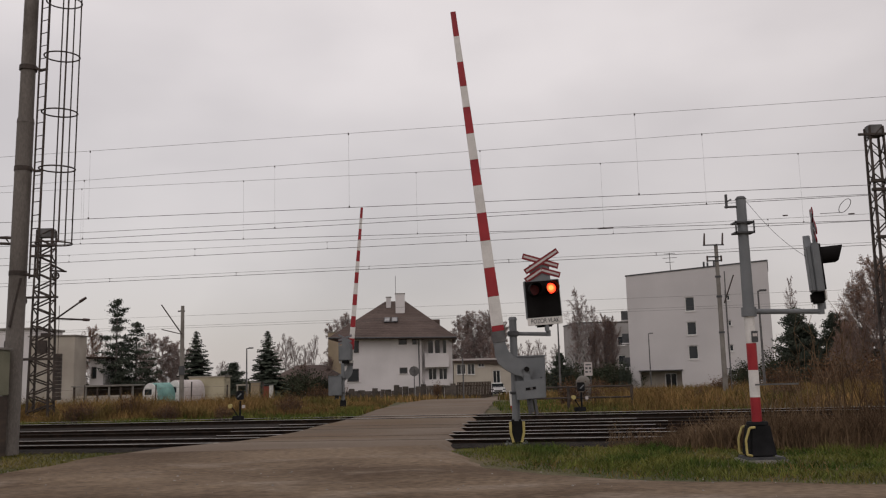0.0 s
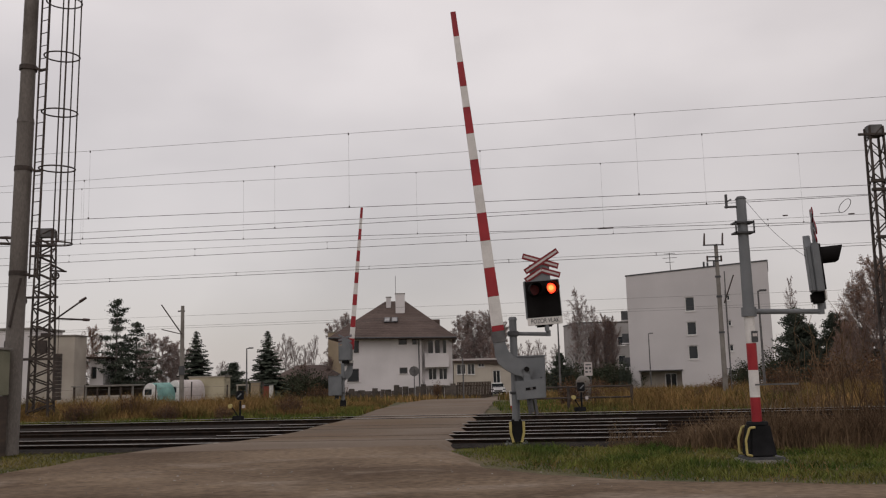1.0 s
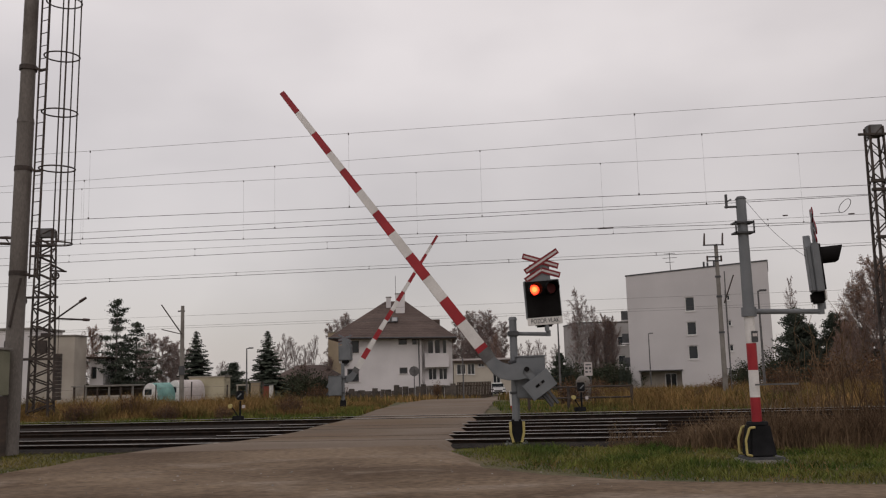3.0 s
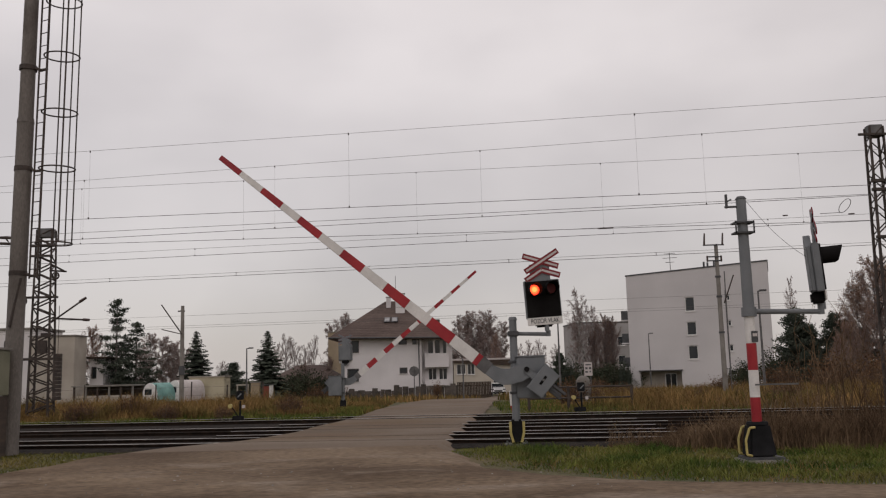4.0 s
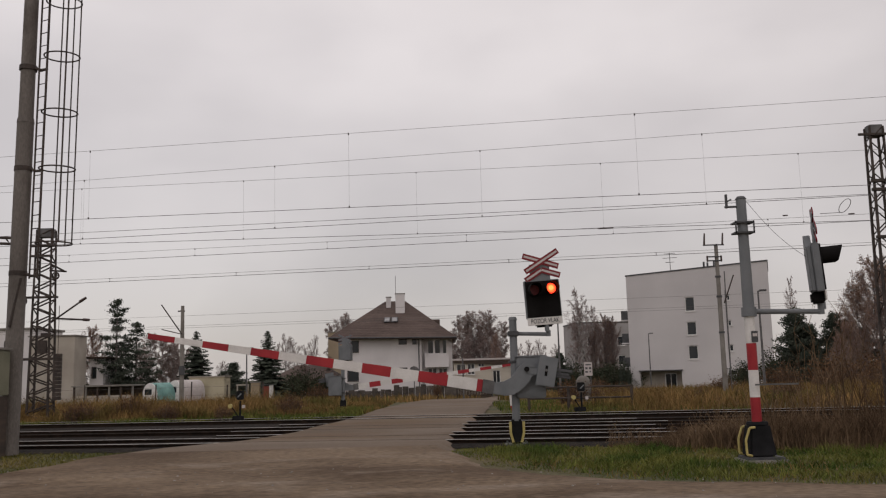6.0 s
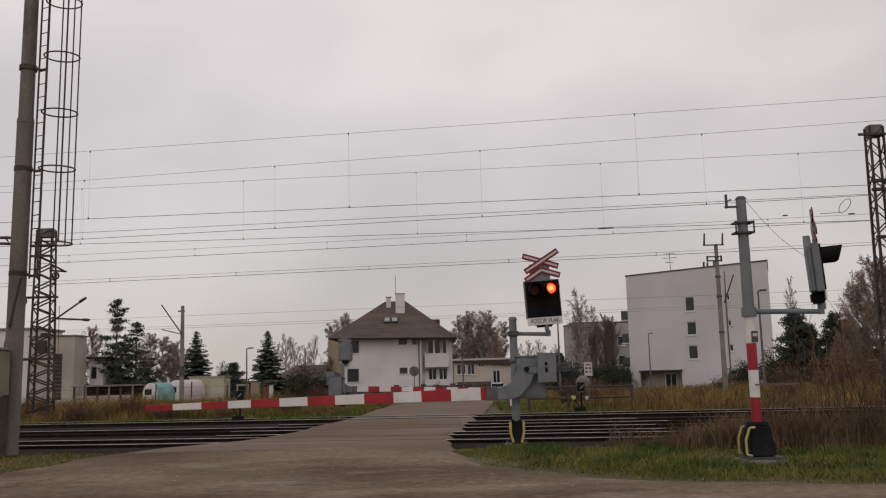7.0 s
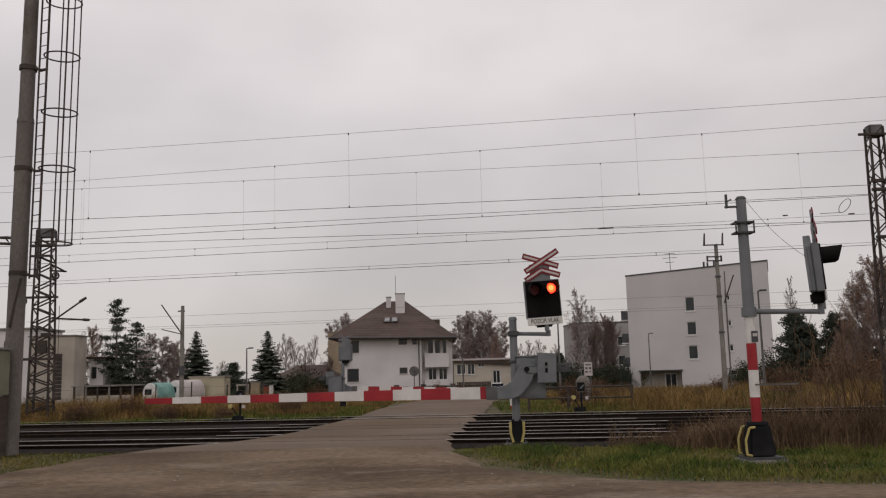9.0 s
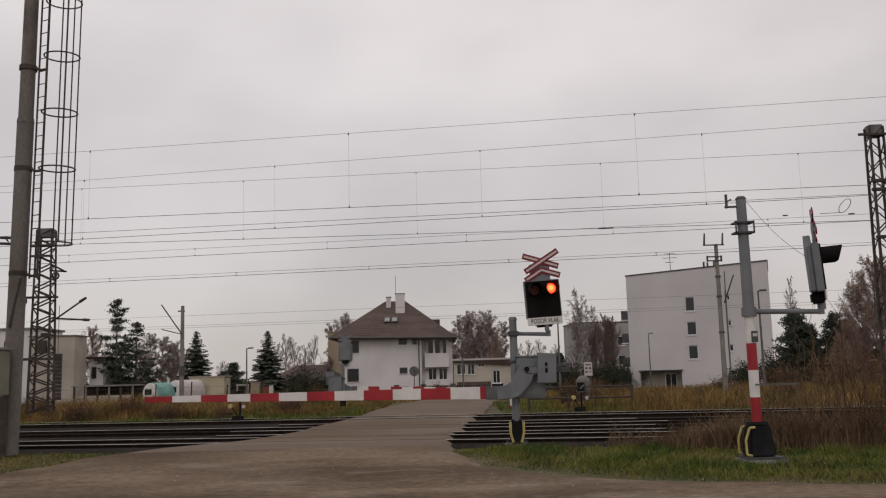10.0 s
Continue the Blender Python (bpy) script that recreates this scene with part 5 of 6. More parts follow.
birch = bare_tree("birch", 9.0, 2.1, 21, "thin birch with drooping twigs and few brown leaves", BIRCHBARK, TWIG, 38, 1.5, 0.6, 9, 9, 0.12, 4000, MAUVE, 0.045)
grove(birch, 9.0, [(-37.0, 112, 8.2, 0.95, 0), (-35.4, 112.5, 8.6, 0.9, 50), (-33.8, 112, 8.0, 0.95, 110), (-38.0, 113, 7.2, 1.0, 200), (-32.7, 113, 7.1, 1.0, 320), (-34.6, 114, 7.6, 1.0, 10),
                   (-13.3, 116, 11.2, 0.85, 20), (-14.5, 117, 10.0, 0.85, 140), (-12.0, 117, 10.2, 0.85, 250),
                   (2.2, 126, 11.3, 0.9, 70), (4.1, 127, 11.9, 0.9, 160), (6.0, 126, 11.8, 0.9, 250), (7.8, 127, 10.2, 0.9, 330), (0.8, 127, 9.4, 0.9, 15), (3.2, 130, 10.4, 0.9, 80), (5.2, 130, 10.8, 0.9, 280), (7.0, 131, 10.0, 0.9, 190)])
oak = bare_tree("bare_tree", 8.0, 2.0, 8, "leafless grey tree with spreading fine branches", BARK, TWIG, 24, 1.4, 0.0, 6, 5, 0.18)
grove(oak, 8.0, [(-20.1, 112, 7.6, 0.85, 0), (-18.7, 113, 7.4, 0.85, 80), (-21.3, 114, 6.8, 0.9, 190), (-16.5, 111, 7.7, 0.75, 260), (-17.6, 113, 6.6, 0.9, 30), (-27.3, 114, 4.6, 1.0, 120), (-28.6, 115, 5.0, 1.0, 220),
                 (11.0, 116, 6.6, 0.9, 40), (12.5, 117, 6.7, 0.9, 60), (9.8, 117, 6.2, 0.9, 160), (13.8, 116, 6.0, 0.9, 300), (22.4, 121, 9.4, 0.8, 130), (20.6, 120, 9.0, 0.8, 20)])
tall = bare_tree("tall_birch", 12.0, 2.2, 33, "tall bare birch with pale trunk and brown twigs", BIRCHBARK, TWIG, 34, 1.6, 0.35, 7, 6, 0.20, 1500, MAUVE, 0.05)
grove(tall, 12.0, [(17.0, 110, 12.2, 0.85, 0), (15.8, 112, 10.2, 0.85, 120), (18.1, 112, 10.2, 0.85, 200), (43.0, 112, 13.0, 0.45, 60)])
brown = bare_tree("brown_tree", 8.0, 2.2, 51, "dense brown tree with fine upright twigs", BARK, TWIG, 34, 1.7, 0.0, 8, 8, 0.06, 3000, RUSSET, 0.05)
grove(brown, 8.0, [(19.6, 112, 8.8, 0.75, 0), (21.1, 113, 7.8, 0.8, 90), (18.4, 111, 6.4, 0.9, 210), (-13.0, 100, 4.2, 1.0, 30), (-15.6, 100, 3.6, 1.3, 130)])
russet = bare_tree("russet_tree", 8.6, 3.0, 44, "broad tree with withered russet leaves and brown twigs", BARK, TWIG, 34, 1.2, 0.0, 8, 7, 0.10, 8000, RUSSET, 0.06)
grove(russet, 8.6, [(31.6, 66, 8.8, 0.8, 0), (30.0, 65, 6.8, 0.85, 90), (33.2, 67, 8.2, 0.85, 170), (28.4, 64, 4.2, 1.1, 260), (35.4, 66, 7.4, 1.0, 20), (31.0, 60, 4.2, 1.3, 140), (27.2, 62, 3.2, 1.2, 60), (-43.7, 112, 8.6, 0.8, 200), (6.6, 122, 7.0, 0.5, 300)])
ever = shrub("evergreen_shrub", 3.2, 2.6, 2.4, 3, "dense dark evergreen shrub", EVERGREEN, 5200, 0.075, 60)
place(ever, -24.2, 90, 1.1)
for x, y, s, tn, sz in ((-20.2, 93, 1.0, 130, 0.9), (-12.6, 96, 1.1, 10, 1.0), (-14.8, 95, 1.2, 200, 1.3), (-17.0, 96, 1.0, 80, 1.0), (14.2, 101, 1.1, 150, 1.3), (16.4, 100, 1.2, 60, 1.1), (18.8, 101, 1.2, 230, 1.3), (10.2, 104, 1.1, 300, 1.4), (26.6, 72, 1.1, 40, 1.2), (37.0, 72, 1.4, 20, 1.5), (24.4, 74, 0.8, 110, 0.9), (-29.4, 88, 1.1, 90, 0.9), (-33.2, 92, 1.1, 190, 1.0), (20.4, 103, 1.0, 10, 1.0)):
    place(ever, x, y, s, tn, sz, True)
thicket = shrub("withered_thicket", 3.0, 2.1, 2.0, 9, "brown withered thicket of thin stems", LEAFBR, 1100, 0.075, 90)
place(thicket, 21.5, 50, 1.0)
for x, y, s, tn, sz in ((23.4, 48, 1.0, 60, 1.0), (25.2, 51, 1.1, 140, 1.2), (27.4, 49, 1.1, 230, 1.2), (29.6, 52, 1.2, 320, 1.2), (19.6, 53, 0.8, 20, 0.8), (18.0, 43, 0.6, 80, 0.6), (20.2, 42, 0.7, 190, 0.7), (22.6, 41, 0.7, 280, 0.8), (24.5, 43, 0.9, 30, 0.9), (15.2, 50, 0.5, 30, 0.5), (-18.5, 88, 1.0, 100, 0.9), (-12.4, 88, 0.8, 30, 0.9), (-10.9, 90, 0.8, 210, 0.9), (32.0, 47, 1.2, 70, 1.2), (-13.5, 33.5, 0.42, 40, 0.42), (-10.2, 33.0, 0.36, 140, 0.36), (-5.9, 34.0, 0.35, 220, 0.42), (-8.0, 32.6, 0.30, 300, 0.3), (-12.0, 34.6, 0.45, 10, 0.45), (-16.4, 36.5, 0.4, 75, 0.4), (5.6, 36.0, 0.45, 15, 0.45), (9.4, 34.0, 0.4, 110, 0.35), (13.0, 35.0, 0.45, 200, 0.4), (7.6, 40.0, 0.5, 50, 0.4), (4.75, 35.5, 0.38, 60, 0.55), (-0.75, 72, 0.35, 90, 0.75), (9.0, 92, 0.9, 80, 1.0), (15.4, 94, 0.9, 180, 0.9)):
    place(thicket, x, y, s, tn, sz, True)


# ---- grass, weeds ----
def blades(name, n, pick, height, width, m, seed, label, lean=0.35, curl=0.3):
    rng = random.Random(seed)
    vs, fs = [], []
    while n > 0:
        p = pick(rng)
        n -= 1
        if p is None:
            continue
        x, y = p
        z = ground_z(x, y) - 0.04
        h = height(x, y, rng)
        if h <= 0.01:
            continue
        a = rng.uniform(0, 6.2832)
        ux, uy = math.cos(a), math.sin(a)
        b = rng.uniform(0, 6.2832)
        lx, ly = math.cos(b) * lean * h * rng.random(), math.sin(b) * lean * h * rng.random()
        w = width * rng.uniform(0.6, 1.4)
        k = len(vs)
        vs += [(x - ux * w, y - uy * w, z), (x + ux * w, y + uy * w, z), (x + lx * 0.45 + ux * w * 0.7, y + ly * 0.45 + uy * w * 0.7, z + h * 0.6), (x + lx * 0.45 - ux * w * 0.7, y + ly * 0.45 - uy * w * 0.7, z + h * 0.6), (x + lx * (1 + curl), y + ly * (1 + curl), z + h)]
        fs += [(k, k + 1, k + 2, k + 3), (k + 3, k + 2, k + 4)]
    tagged(raw(name, vs, fs, m), label, "grass", kind="stuff")


def patch(x, y, s=0.35):
    return noise.noise((x * s, y * s, 7.0))


def right_lawn(rng):
    y = rng.uniform(9.7, 18.2)
    x = rng.uniform(0.0, 15.0)
    if y > along(x, 17.75) or x < road_edges(y)[1] + 0.05 + 0.35 * patch(x, y, 1.6):
        return None
    return x, y


def left_lawn(rng):
    y = rng.uniform(12.5, 20.5)
    x = rng.uniform(-16.0, -5.0)
    if y > along(x, 17.7) or x > road_edges(y)[0] + 0.15 - 0.4 * patch(x, y, 1.6):
        return None
    return x, y


def strip_pick(x0, x1, y0, y1):
    def f(rng):
        x, v = rng.uniform(x0, x1), rng.random() ** 1.4
        y = max(along(x, 28.35), y0) + v * (y1 - y0)
        a, b = road_edges(y)
        return None if a - 0.15 < x < b - 0.05 else (x, y)
    return f


blades("lawn_grass", 80000, right_lawn, lambda x, y, r: r.uniform(0.03, 0.10) * (0.95 + 1.1 * patch(x, y, 0.5) + 0.8 * patch(x, y, 2.3)) * (0.35 + ease(0, 1.2, x - road_edges(y)[1])), 0.007, GREENGRASS, 1, "green autumn grass by the forecourt", 1.3)
blades("straw_grass", 9000, right_lawn, lambda x, y, r: r.uniform(0.04, 0.15) * (0.5 + 1.4 * patch(x + 40, y, 0.6)), 0.005, DRYGRASS, 12, "withered straw blades in the green grass", 1.3)
blades("verge_grass", 30000, left_lawn, lambda x, y, r: r.uniform(0.03, 0.08) * (1.0 + 0.8 * patch(x, y) + 0.6 * patch(x, y, 2.0)), 0.007, VERGE, 2, "yellowish green grass verge beside the mast", 1.2)
blades("dry_grass", 42000, strip_pick(-34, -2.6, 33.2, 47), lambda x, y, r: r.uniform(0.25, 0.95) * (0.60 + 0.75 * patch(x, y, 0.45) + 0.45 * patch(x, y, 1.3)) * ease(0, 2.8, y - along(x, 28.7)) * (1 - 0.75 * ease(-8.5, -4.5, x)) + 0.06, 0.014, DRYGRASS, 3, "tall dry brown grass along the tracks", 0.9)
blades("green_edge_grass", 46000, strip_pick(-34, -2.2, 28.5, 37), lambda x, y, r: r.uniform(0.06, 0.30) * (0.8 + 0.6 * patch(x, y, 0.5)), 0.013, GREENGRASS, 4, "green grass at the foot of the dry grass", 0.9)
blades("roadside_grass", 9000, strip_pick(1.9, 10, 28.4, 42), lambda x, y, r: r.uniform(0.05, 0.22) * (0.9 + 0.6 * patch(x, y, 0.5)), 0.012, GREENGRASS, 14, "short green grass between road and railing", 0.5)
blades("dry_field_grass", 52000, strip_pick(2.8, 44, 29.5, 66), lambda x, y, r: r.uniform(0.35, 0.95) * (0.6 + 0.55 * patch(x, y, 0.2)) * ease(0, 4.0, y - along(x, 29.0)) * ease(1.2, 5.5, x - road_edges(y)[1]) + 0.05, 0.015, DRYGRASS, 5, "tall tan grass before the apartment block", 0.8)
blades("meadow_grass", 22000, strip_pick(-40, 40, 46, 92), lambda x, y, r: r.uniform(0.15, 0.55), 0.03, DRYGRASS, 6, "dry meadow grass towards the houses", 0.5)


def weed_pick(rng):
    x = 3.0 + 11.6 * rng.random() ** 0.8
    y = along(x, 17.95) - rng.random() ** 1.3 * (0.5 + 1.1 * ease(2.8, 6.5, x))
    return x, y


def build_weeds():
    """Tall withered stalks with side shoots and seed heads."""
    rng = random.Random(77)
    vs, fs = [], []
    for _ in range(1700):
        x, y = weed_pick(rng)
        h = rng.choice((0.4, 0.5, 0.6, 0.8, 1.2, 1.75 if x > 5.6 else 0.7)) * rng.uniform(0.7, 1.2) * (0.35 + 0.85 * ease(3.6, 6.2, x)) * (0.8 + 0.6 * patch(x, y, 0.8))
        p = Vector((x, y, -0.05))
        d = Vector((rng.gauss(0, 0.16), rng.gauss(0, 0.16), 1)).normalized()
        r = 0.006 + 0.004 * max(0.0, h - 0.6)
        for i in range(4):
            q = p + d * h / 4
            prism(vs, fs, p, q, r, r * 0.8, 3)
            r *= 0.8
            d = (d + Vector((rng.gauss(0, 0.10), rng.gauss(0, 0.10), 0))).normalized()
            for _ in range(2):
                a = rng.uniform(0, 6.28)
                e = q + (Vector((math.cos(a), math.sin(a), rng.uniform(0.9, 2.2))) * h * 0.09)
                prism(vs, fs, q, e, 0.004, 0.002, 3)
                for _ in range(2):
                    leaf(vs, fs, e + Vector((rng.gauss(0, 0.03), rng.gauss(0, 0.03), rng.gauss(0, 0.03))), 0.013, rng)
            p = q
    tagged(raw("withered_weeds", vs, fs, WEED), "tall withered brown weeds before the tracks", "weeds", kind="stuff")


build_weeds()
blades("brown_undergrowth", 34000, weed_pick, lambda x, y, r: r.uniform(0.20, 0.74) * (0.14 + 0.90 * ease(3.5, 5.0, x)) * (0.85 + 0.5 * patch(x, y, 1.1)), 0.007, WEED, 8, "matted brown undergrowth among the weeds", 0.7)


# ---- stones on the forecourt edge ----
def build_stones():
    rng = random.Random(5)
    vs, fs = [], []
    for _ in range(420):
        if rng.random() < 0.5:
            x, y = rng.gauss(-4.6, 0.9), rng.gauss(16.6, 0.35)
        else:
            x, y = rng.uniform(-8, 6), rng.uniform(9.6, 17)
        if x > road_edges(y)[1] - 0.2:
            continue
        s = rng.uniform(0.008, 0.022)
        z = ground_z(x, y) + 0.035 + 0.05 * noise.noise((x * 0.5, y * 0.9, 2.0))
        k = len(vs)
        for dx, dy, dz in ((1, 0, 0), (0, 1, 0), (-1, 0, 0), (0, -1, 0), (0, 0, 0.8)):
            vs.append((x + dx * s * rng.uniform(0.7, 1.3), y + dy * s * rng.uniform(0.7, 1.3), z - 0.004 + dz * s))
        fs += [(k, k + 1, k + 4), (k + 1, k + 2, k + 4), (k + 2, k + 3, k + 4), (k + 3, k, k + 4)]
    tagged(raw("loose_stones", vs, fs, STONE), "small pale loose stones on the gravel", "stones", kind="stuff")


build_stones()


# ---- trackside and roadside things ----
def point_lantern(m):
    th = thing("point_indicator", m, "black point indicator lantern with white counterweight beside the tracks", "point indicator", "point indicators")
    part("post", rod(B(), (0, 0, 0), (0, 0, 0.62), 0.03, None, 8), RUBBER, th)
    lan = part("lantern", box(B(), 0, 0, 0.80, 0.21, 0.20, 0.29, 0.02), RUBBER, th)
    part("lantern_face", slab(B(), bar((-0.06, 0.74), (0.06, 0.86), 0.04), -0.106, -0.098), STEELGREY, lan)
    part("lever", rod(B(), (-0.05, 0, 0.1), (-0.30, -0.05, 0.48), 0.02, None, 6), RUBBER, th)
    part("counterweight", rod(B(), (-0.30, -0.13, 0.46), (-0.30, -0.05, 0.46), 0.07, None, 16), YELLOW, th, "white and yellow painted round weight")
    part("frame", box(B(), -0.06, 0, 0.07, 0.34, 0.26, 0.14, 0.02), RUBBER, th)
    part("plate", box(B(), 0.14, -0.14, 0.44, 0.10, 0.012, 0.10), SIGNWHITE, th)
    return th


pl = point_lantern(pose(-6.74, 29.6, 0.12))
copy_thing(pl, pose(4.42, 29.9, 0.10, 0, 0, 12))


def build_railing():
    th = thing("steel_railing", pose(0, 0, 0), "rusty brown steel pipe railing beside the crossing", "railing")
    pts = [(2.9, 32.2), (4.28, 32.0), (6.45, 31.7)]
    for x, y in pts:
        part("post", box(B(), x, y, 0.42, 0.09, 0.09, 0.96, 0.008), RUST, th)
    for z in (0.86, 0.48):
        for p, q in zip(pts, pts[1:]):
            part("rail_bar", rod(B(), (*p, z), (*q, z), 0.03, None, 8), RUST, th)


build_railing()
dome = thing("concrete_shaft_cover", pose(5.42, 36.0, 0.1), "round-topped grey concrete shaft cover behind the railing", "shaft cover")
bm = rod(B(), (0, 0, 0), (0, 0, 0.85), 0.30, 0.29, 20)
bmesh.ops.create_uvsphere(bm, u_segments=20, v_segments=8, radius=0.29, matrix=Matrix.Translation((0, 0, 0.85)))
part("shaft", bm, CONC, dome, smooth=True)


def road_sign(m, label, kind_, h):
    th = thing("road_sign", m, label, "road sign", "road signs")
    if kind_ == "round":
        part("post", rod(B(), (0, 0, 0), (0, 0, h), 0.035, None, 8), GALV, th)
        part("disc", rod(B(), (0, 0.03, h - 0.3), (0, 0.05, h - 0.3), 0.33, None, 28), GALV, th, "grey back of a round sign")
        part("rail_clip", box(B(), 0, 0.02, h - 0.3, 0.4, 0.02, 0.04), DARKSTEEL, th)
    elif kind_ == "board":
        for x in (-0.10, 0.10):
            part("post", rod(B(), (x, 0, 0), (x, 0, h), 0.025, None, 8), GALV, th)
        b = part("board", box(B(), 0, -0.04, h - 0.30, 0.36, 0.02, 0.60, 0.004), SIGNWHITE, th, "white rectangular board with dark bars")
        for x, z, w, hh in ((0, -0.12, 0.24, 0.05), (-0.08, -0.27, 0.10, 0.09), (0.08, -0.27, 0.10, 0.09), (-0.08, -0.43, 0.12, 0.07), (0.08, -0.42, 0.06, 0.06)):
            part("dark_bar", box(B(), x, -0.053, h + z, w, 0.006, hh), DARKSTEEL, b)
    else:
        part("post", rod(B(), (0, 0, 0), (0, 0, h), 0.05, None, 8), GALV, th)
        part("cap", rod(B(), (0, 0, h), (0, 0, h + 0.1), 0.08, 0.03, 8), GALV, th)
    return th


road_sign(pose(-2.13, 60, -0.25), "round road sign seen from behind on post", "round", 2.25)
road_sign(pose(6.27, 40, 0.05), "white board sign on two posts in grass", "board", 1.75)
road_sign(pose(1.15, 62, -0.3), "plain grey roadside post", "post", 2.7)
dl = thing("marker_post", pose(2.35, 33.0, 0.05, 0, -4, 0), "slim white marker post with red foot by the road", "marker post")
part("shaft", box(B(), 0, 0, 0.45, 0.09, 0.06, 0.55, 0.01), WHITE, dl)
part("foot", box(B(), 0, 0, 0.08, 0.09, 0.06, 0.22, 0.005), RED, dl)


def build_car():
    th = thing("car", pose(5.85, 105.0, ground_z(5.85, 105) + 0.05), "white estate car parked beyond the crossing", "car")
    bm = B()
    box(bm, 0, 0, 0.6, 1.76, 4.3, 0.62, 0.12)
    part("body", bm, CARWHITE, th)
    bm = box(B(), 0, 0.4, 1.18, 1.56, 2.6, 0.56, 0.14)
    for v in bm.verts:
        if v.co.z > 1.2:
            v.co.x *= 0.86
            v.co.y = 0.4 + (v.co.y - 0.4) * 0.84
    cab_ = part("cabin", bm, CARWHITE, th)
    bm = box(B(), 0, -0.86, 1.16, 1.36, 0.06, 0.40, 0.02)
    part("windscreen", bm, GLASS, cab_)
    for s in (-1, 1):
        part("headlight", box(B(), s * 0.66, -2.14, 0.72, 0.34, 0.05, 0.15, 0.02), GLASS, th)
        for y in (-1.35, 1.35):
            part("wheel", rod(B(), (s * 0.84, y, 0.27), (s * 0.66, y, 0.27), 0.31, None, 18), RUBBER, th)
    part("grille", box(B(), 0, -2.15, 0.55, 0.9, 0.04, 0.16, 0.01), RUBBER, th)
    part("bumper", box(B(), 0, -2.16, 0.36, 1.7, 0.08, 0.16, 0.03), RUBBER, th)


build_car()


def build_garden_wall():
    th = thing("garden_wall", pose(0, 86, 0), "low dark stone garden wall before the house", "garden wall", kind="structure")
    rng = random.Random(4)
    x = -9.6
    while x < 1.0:
        w = rng.uniform(0.3, 0.7)
        top = (0.12 if x < -4.8 else 0.36) + rng.uniform(-0.09, 0.09)
        part("stone", box(B(), x + w / 2, 0, (top - 1.3) / 2, w - 0.03, 0.35, top + 1.3, 0.02), STONEDARK, th)
        x += w
    for x in (-9.0, -6.8, -4.75, -2.2, 0.6):
        part("pillar", box(B(), x, 0, -0.3, 0.5, 0.5, 1.75 if x > -5 else 1.25, 0.02), STONEDARK, th)


def build_board_fence():
    th = thing("board_fence", pose(1.2, 97, 0), "dark brown board fence beside the road", "fence")
    for i in range(22):
        part("board", box(B(), 0.165 * i, 0, -0.35, 0.145, 0.04, 1.9, 0.008), DARKWOOD, th)
    for z in (-0.9, 0.2):
        part("rail", box(B(), 1.75, 0.05, z, 3.7, 0.06, 0.10), DARKWOOD, th)
    g = thing("metal_fence", pose(4.2, 99.0, 0), "grey upright slat fence by the parked car", "fence")
    for i in range(5):
        part("slat", box(B(), 0.20 * i, 0, -0.55, 0.10, 0.05, 1.3, 0.01), GALV, g)
    part("rail", box(B(), 0.4, 0.05, -0.3, 1.0, 0.05, 0.07), GALV, g)


STONEDARK = mat("dark_garden_stone", (0.04, 0.034, 0.03), (0.10, 0.085, 0.075), 1.5, 0.9, bump=0.02, bscale=8, grain=0.25, vary=0.3)
build_garden_wall()
build_board_fence()


def build_caravan(m, w, h, main, side, label, name="camper_trailer"):
    """A rounded trailer: pale front and coloured sides."""
    th = thing(name, m, label, "trailer", "trailers")
    pts = [(-w / 2, 0.35)] + [(-w / 2 + w * 0.5 * (1 - math.cos(a)) * 1.0, 0.35 + (h - 0.35) * (0.45 + 0.55 * math.sin(a))) for a in [0.1 + i * 2.94 / 12 for i in range(13)]] + [(w / 2, 0.35)]
    part("front", slab(B(), pts, 0, 0.12, 0.02), main, th)
    part("cover", slab(B(), [(x * 1.03, 0.33 + (z - 0.35) * 1.02) for x, z in pts], 0.12, 3.4), side, th, "rounded cover")
    part("window", box(B(), -w * 0.08, -0.015, h * 0.66, w * 0.5, 0.03, h * 0.22, 0.01), GLASS, th)
    for s in (-1, 1):
        part("wheel", rod(B(), (s * w * 0.42, 1.7, 0.31), (s * w * 0.32, 1.7, 0.31), 0.31, None, 16), RUBBER, th)
    part("drawbar", box(B(), 0, -0.6, 0.38, 0.1, 1.2, 0.08), DARKSTEEL, th)


build_caravan(pose(-24.6, 75, -0.78, 0, 0, -28), 1.6, 2.15, FRAMEW, TARPTEAL, "pale trailer with teal cover behind grass")
build_caravan(pose(-23.0, 76.5, -0.75, 0, 0, -20), 1.35, 2.3, FRAMEW, SIGNWHITE, "pale rounded trailer behind grass")


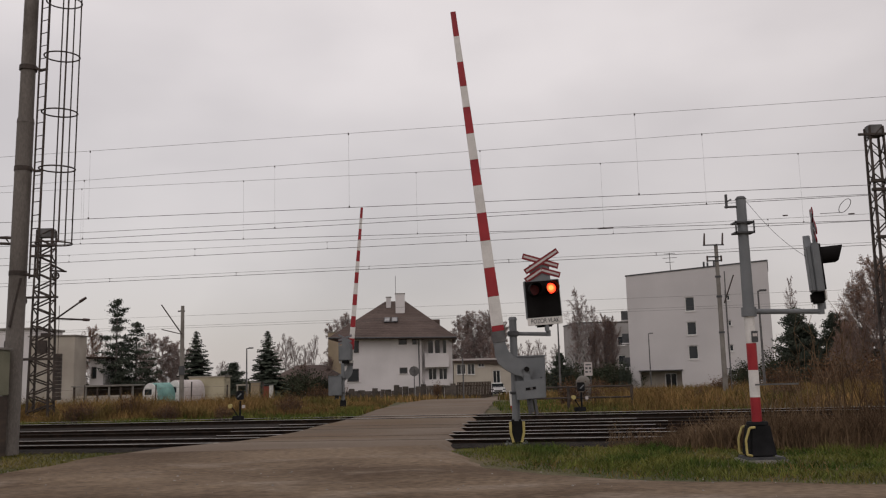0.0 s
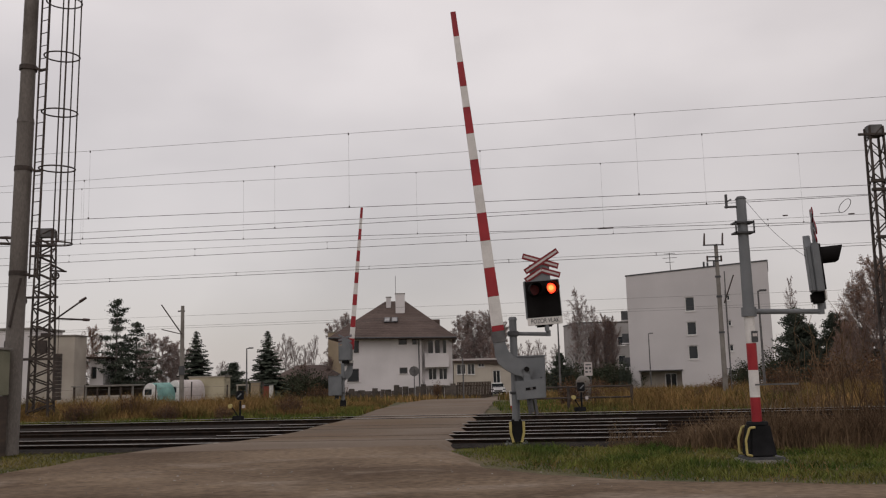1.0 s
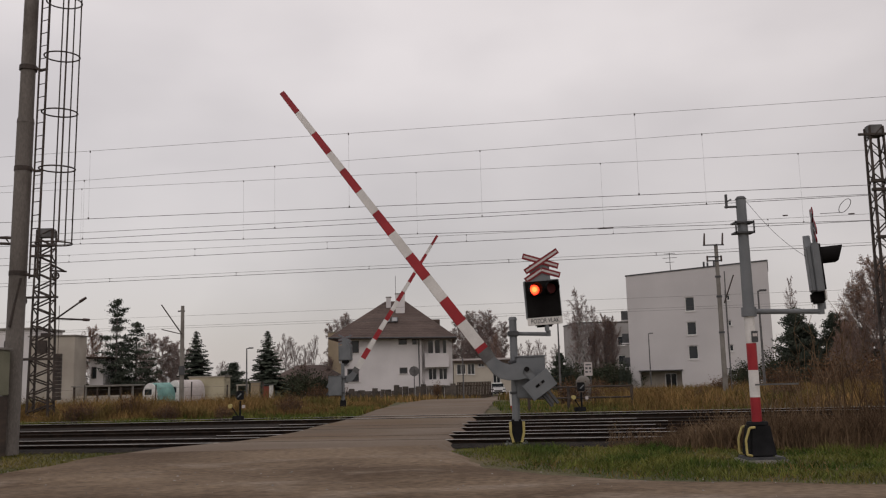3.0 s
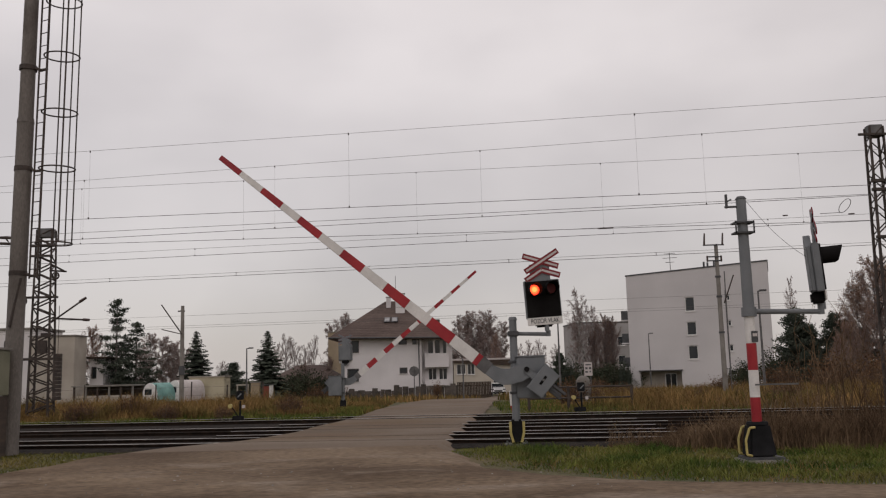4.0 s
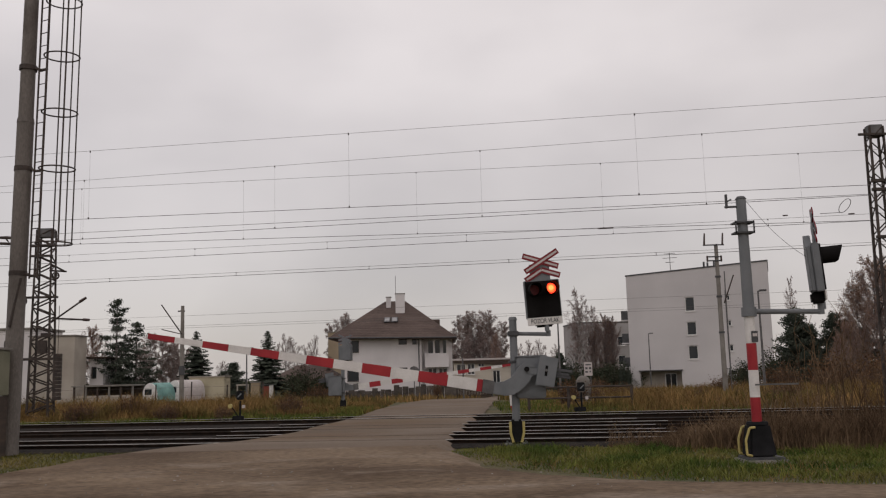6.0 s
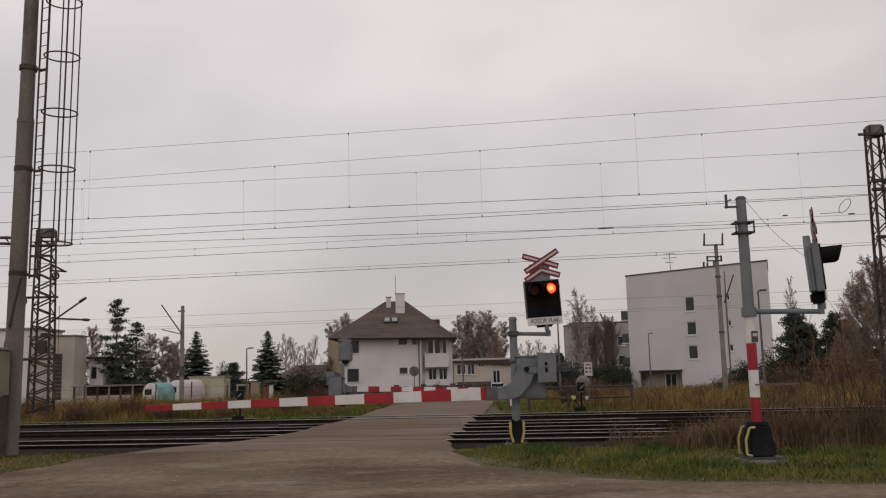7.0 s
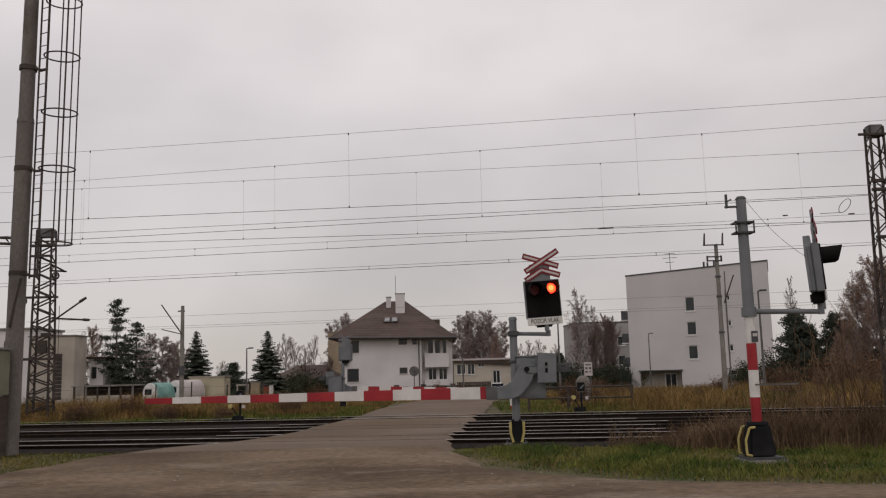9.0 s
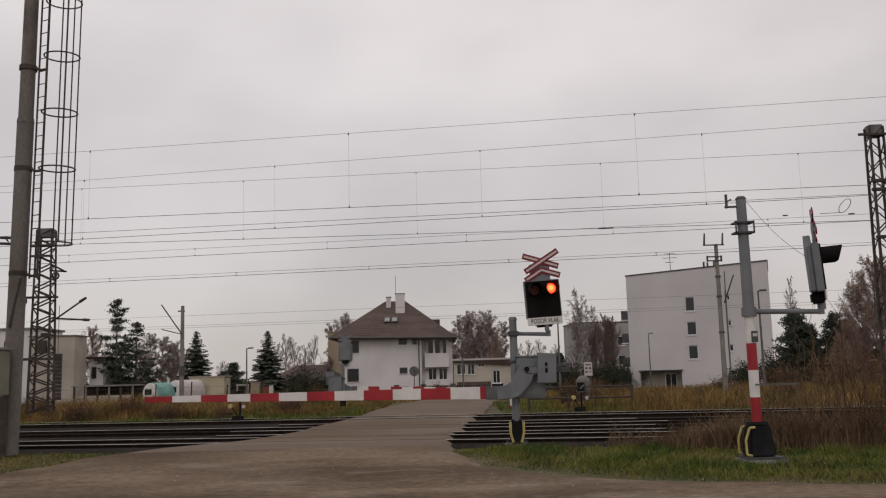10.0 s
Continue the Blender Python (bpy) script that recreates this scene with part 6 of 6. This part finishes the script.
def build_carport():
    th = thing("open_shelter", pose(-31.0, 76, -0.5), "low open shelter with long roof and posts", "shelter")
    part("roof", box(B(), 2.2, 1.2, 1.75, 5.2, 3.0, 0.14, 0.02), CONC, th)
    for i in range(6):
        part("post", box(B(), -0.2 + 0.98 * i, -0.1, 0.85, 0.14, 0.14, 1.7), CONC if i % 2 else DARKWOOD, th)
    part("low_wall", box(B(), 2.2, 0.0, 0.5, 5.0, 0.12, 0.9), CREAM, th)
    part("back_wall", box(B(), 2.2, 2.5, 0.85, 5.0, 0.15, 1.7), DARKWOOD, th)
    sh = thing("red_kiosk", pose(-14.0, 70.5, -0.4), "small red hut with white side boards", "hut")
    part("body", box(B(), 0, 0, 0.65, 0.55, 0.9, 1.3, 0.02), REDBROWN, sh)
    part("side_board", box(B(), 0.36, 0, 0.68, 0.16, 0.9, 1.42, 0.02), FRAMEW, sh)
    part("roof", box(B(), 0.04, 0, 1.40, 0.9, 1.1, 0.06, 0.01), DARKSTEEL, sh)
    pl_ = thing("brick_pillar", pose(-14.75, 70.0, -0.4), "brown brick gate pillar behind grass", "pillar")
    part("shaft", box(B(), 0, 0, 0.78, 0.66, 0.5, 1.62, 0.02), TANWALL, pl_)
    part("cap", box(B(), 0, 0, 1.62, 0.74, 0.58, 0.08, 0.02), CONC, pl_)
    fr = thing("goal_frame", pose(-15.9, 70.6, -0.4), "weathered pale wooden frame behind grass", "frame")
    for x in (-0.4, 0.45):
        part("post", box(B(), x, 0, 0.7, 0.09, 0.09, 1.5), CREAM, fr)
    part("beam", box(B(), 0.02, 0, 1.45, 0.98, 0.1, 0.10), CREAM, fr)
    fn = thing("wire_fence", pose(0, 66, -0.3), "old fence posts behind the dry grass", "fence")
    for i in range(7):
        part("post", rod(B(), (-29 + 2.6 * i, 0, 0), (-29 + 2.6 * i + 0.03, 0, 1.55 + 0.15 * math.sin(i * 2.1)), 0.05, None, 8), RUST, fn)
    for z in (0.7, 1.3):
        part("wire", rod(B(), (-29, 0, z), (-13.4, 0, z), 0.008, None, 4), WIRE, fn)


REDBROWN = mat("faded_red_boards", (0.20, 0.05, 0.035), (0.28, 0.08, 0.055), 1.2, 0.8, grain=0.1)
build_carport()


# ---- everything that moves ----
def motions():
    # the boom bounces on reaching its stop and settles
    closed = [(6.8, -1.0), (6.9, -1.5), (7.0, -1.4), (7.1, -0.92), (7.2, -0.24), (7.4, 0.40), (7.6, 0.92), (7.8, 1.35), (8.0, 1.38), (8.2, 0.55), (8.4, -0.48), (8.6, -0.45), (9.0, -0.37), (9.5, -0.27), (10.0, -0.14)]
    rows = [(0.0, 83.4), (1.2, 83.4), (1.5, 82.1), (2.0, 74.2), (2.5, 62.4), (2.7, 58.0), (3.2, 50.4), (3.8, 41.9), (4.0, 39.1), (4.5, 31.7), (5.0, 24.0), (5.5, 16.7), (5.7, 13.7), (6.2, 6.7), (6.6, 1.6)] + closed
    walk(near_boom, [(t, pose(0.21, -0.28, 1.47, 0, a, 0)) for t, a in rows])
    rows = [(0.0, 84.5), (1.3, 84.5), (1.5, 83.9), (2.0, 77.8), (2.5, 66.5), (2.7, 62.2), (3.2, 54.0), (3.8, 42.9), (4.0, 39.5), (4.5, 31.1), (5.0, 22.9), (5.5, 14.2), (5.7, 11.0), (6.2, 3.0), (6.6, -1.0), (6.8, -1.9), (7.0, -2.0), (10.0, -2.0)]
    walk(far_boom, [(t, pose(0.21, -0.28, 1.39, 0, a, 0)) for t, a in rows])
    # the glowing discs slide forward and back in turn to imitate flashing
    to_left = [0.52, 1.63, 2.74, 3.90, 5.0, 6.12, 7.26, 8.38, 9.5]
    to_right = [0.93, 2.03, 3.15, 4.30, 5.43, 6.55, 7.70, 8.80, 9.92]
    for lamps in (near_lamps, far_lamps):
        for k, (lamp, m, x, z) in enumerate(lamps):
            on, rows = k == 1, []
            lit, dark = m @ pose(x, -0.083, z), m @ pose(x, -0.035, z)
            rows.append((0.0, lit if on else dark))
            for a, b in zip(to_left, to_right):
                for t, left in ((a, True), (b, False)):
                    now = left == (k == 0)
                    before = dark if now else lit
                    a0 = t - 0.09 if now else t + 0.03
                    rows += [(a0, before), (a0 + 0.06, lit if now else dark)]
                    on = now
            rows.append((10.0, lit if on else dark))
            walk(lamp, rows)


motions()
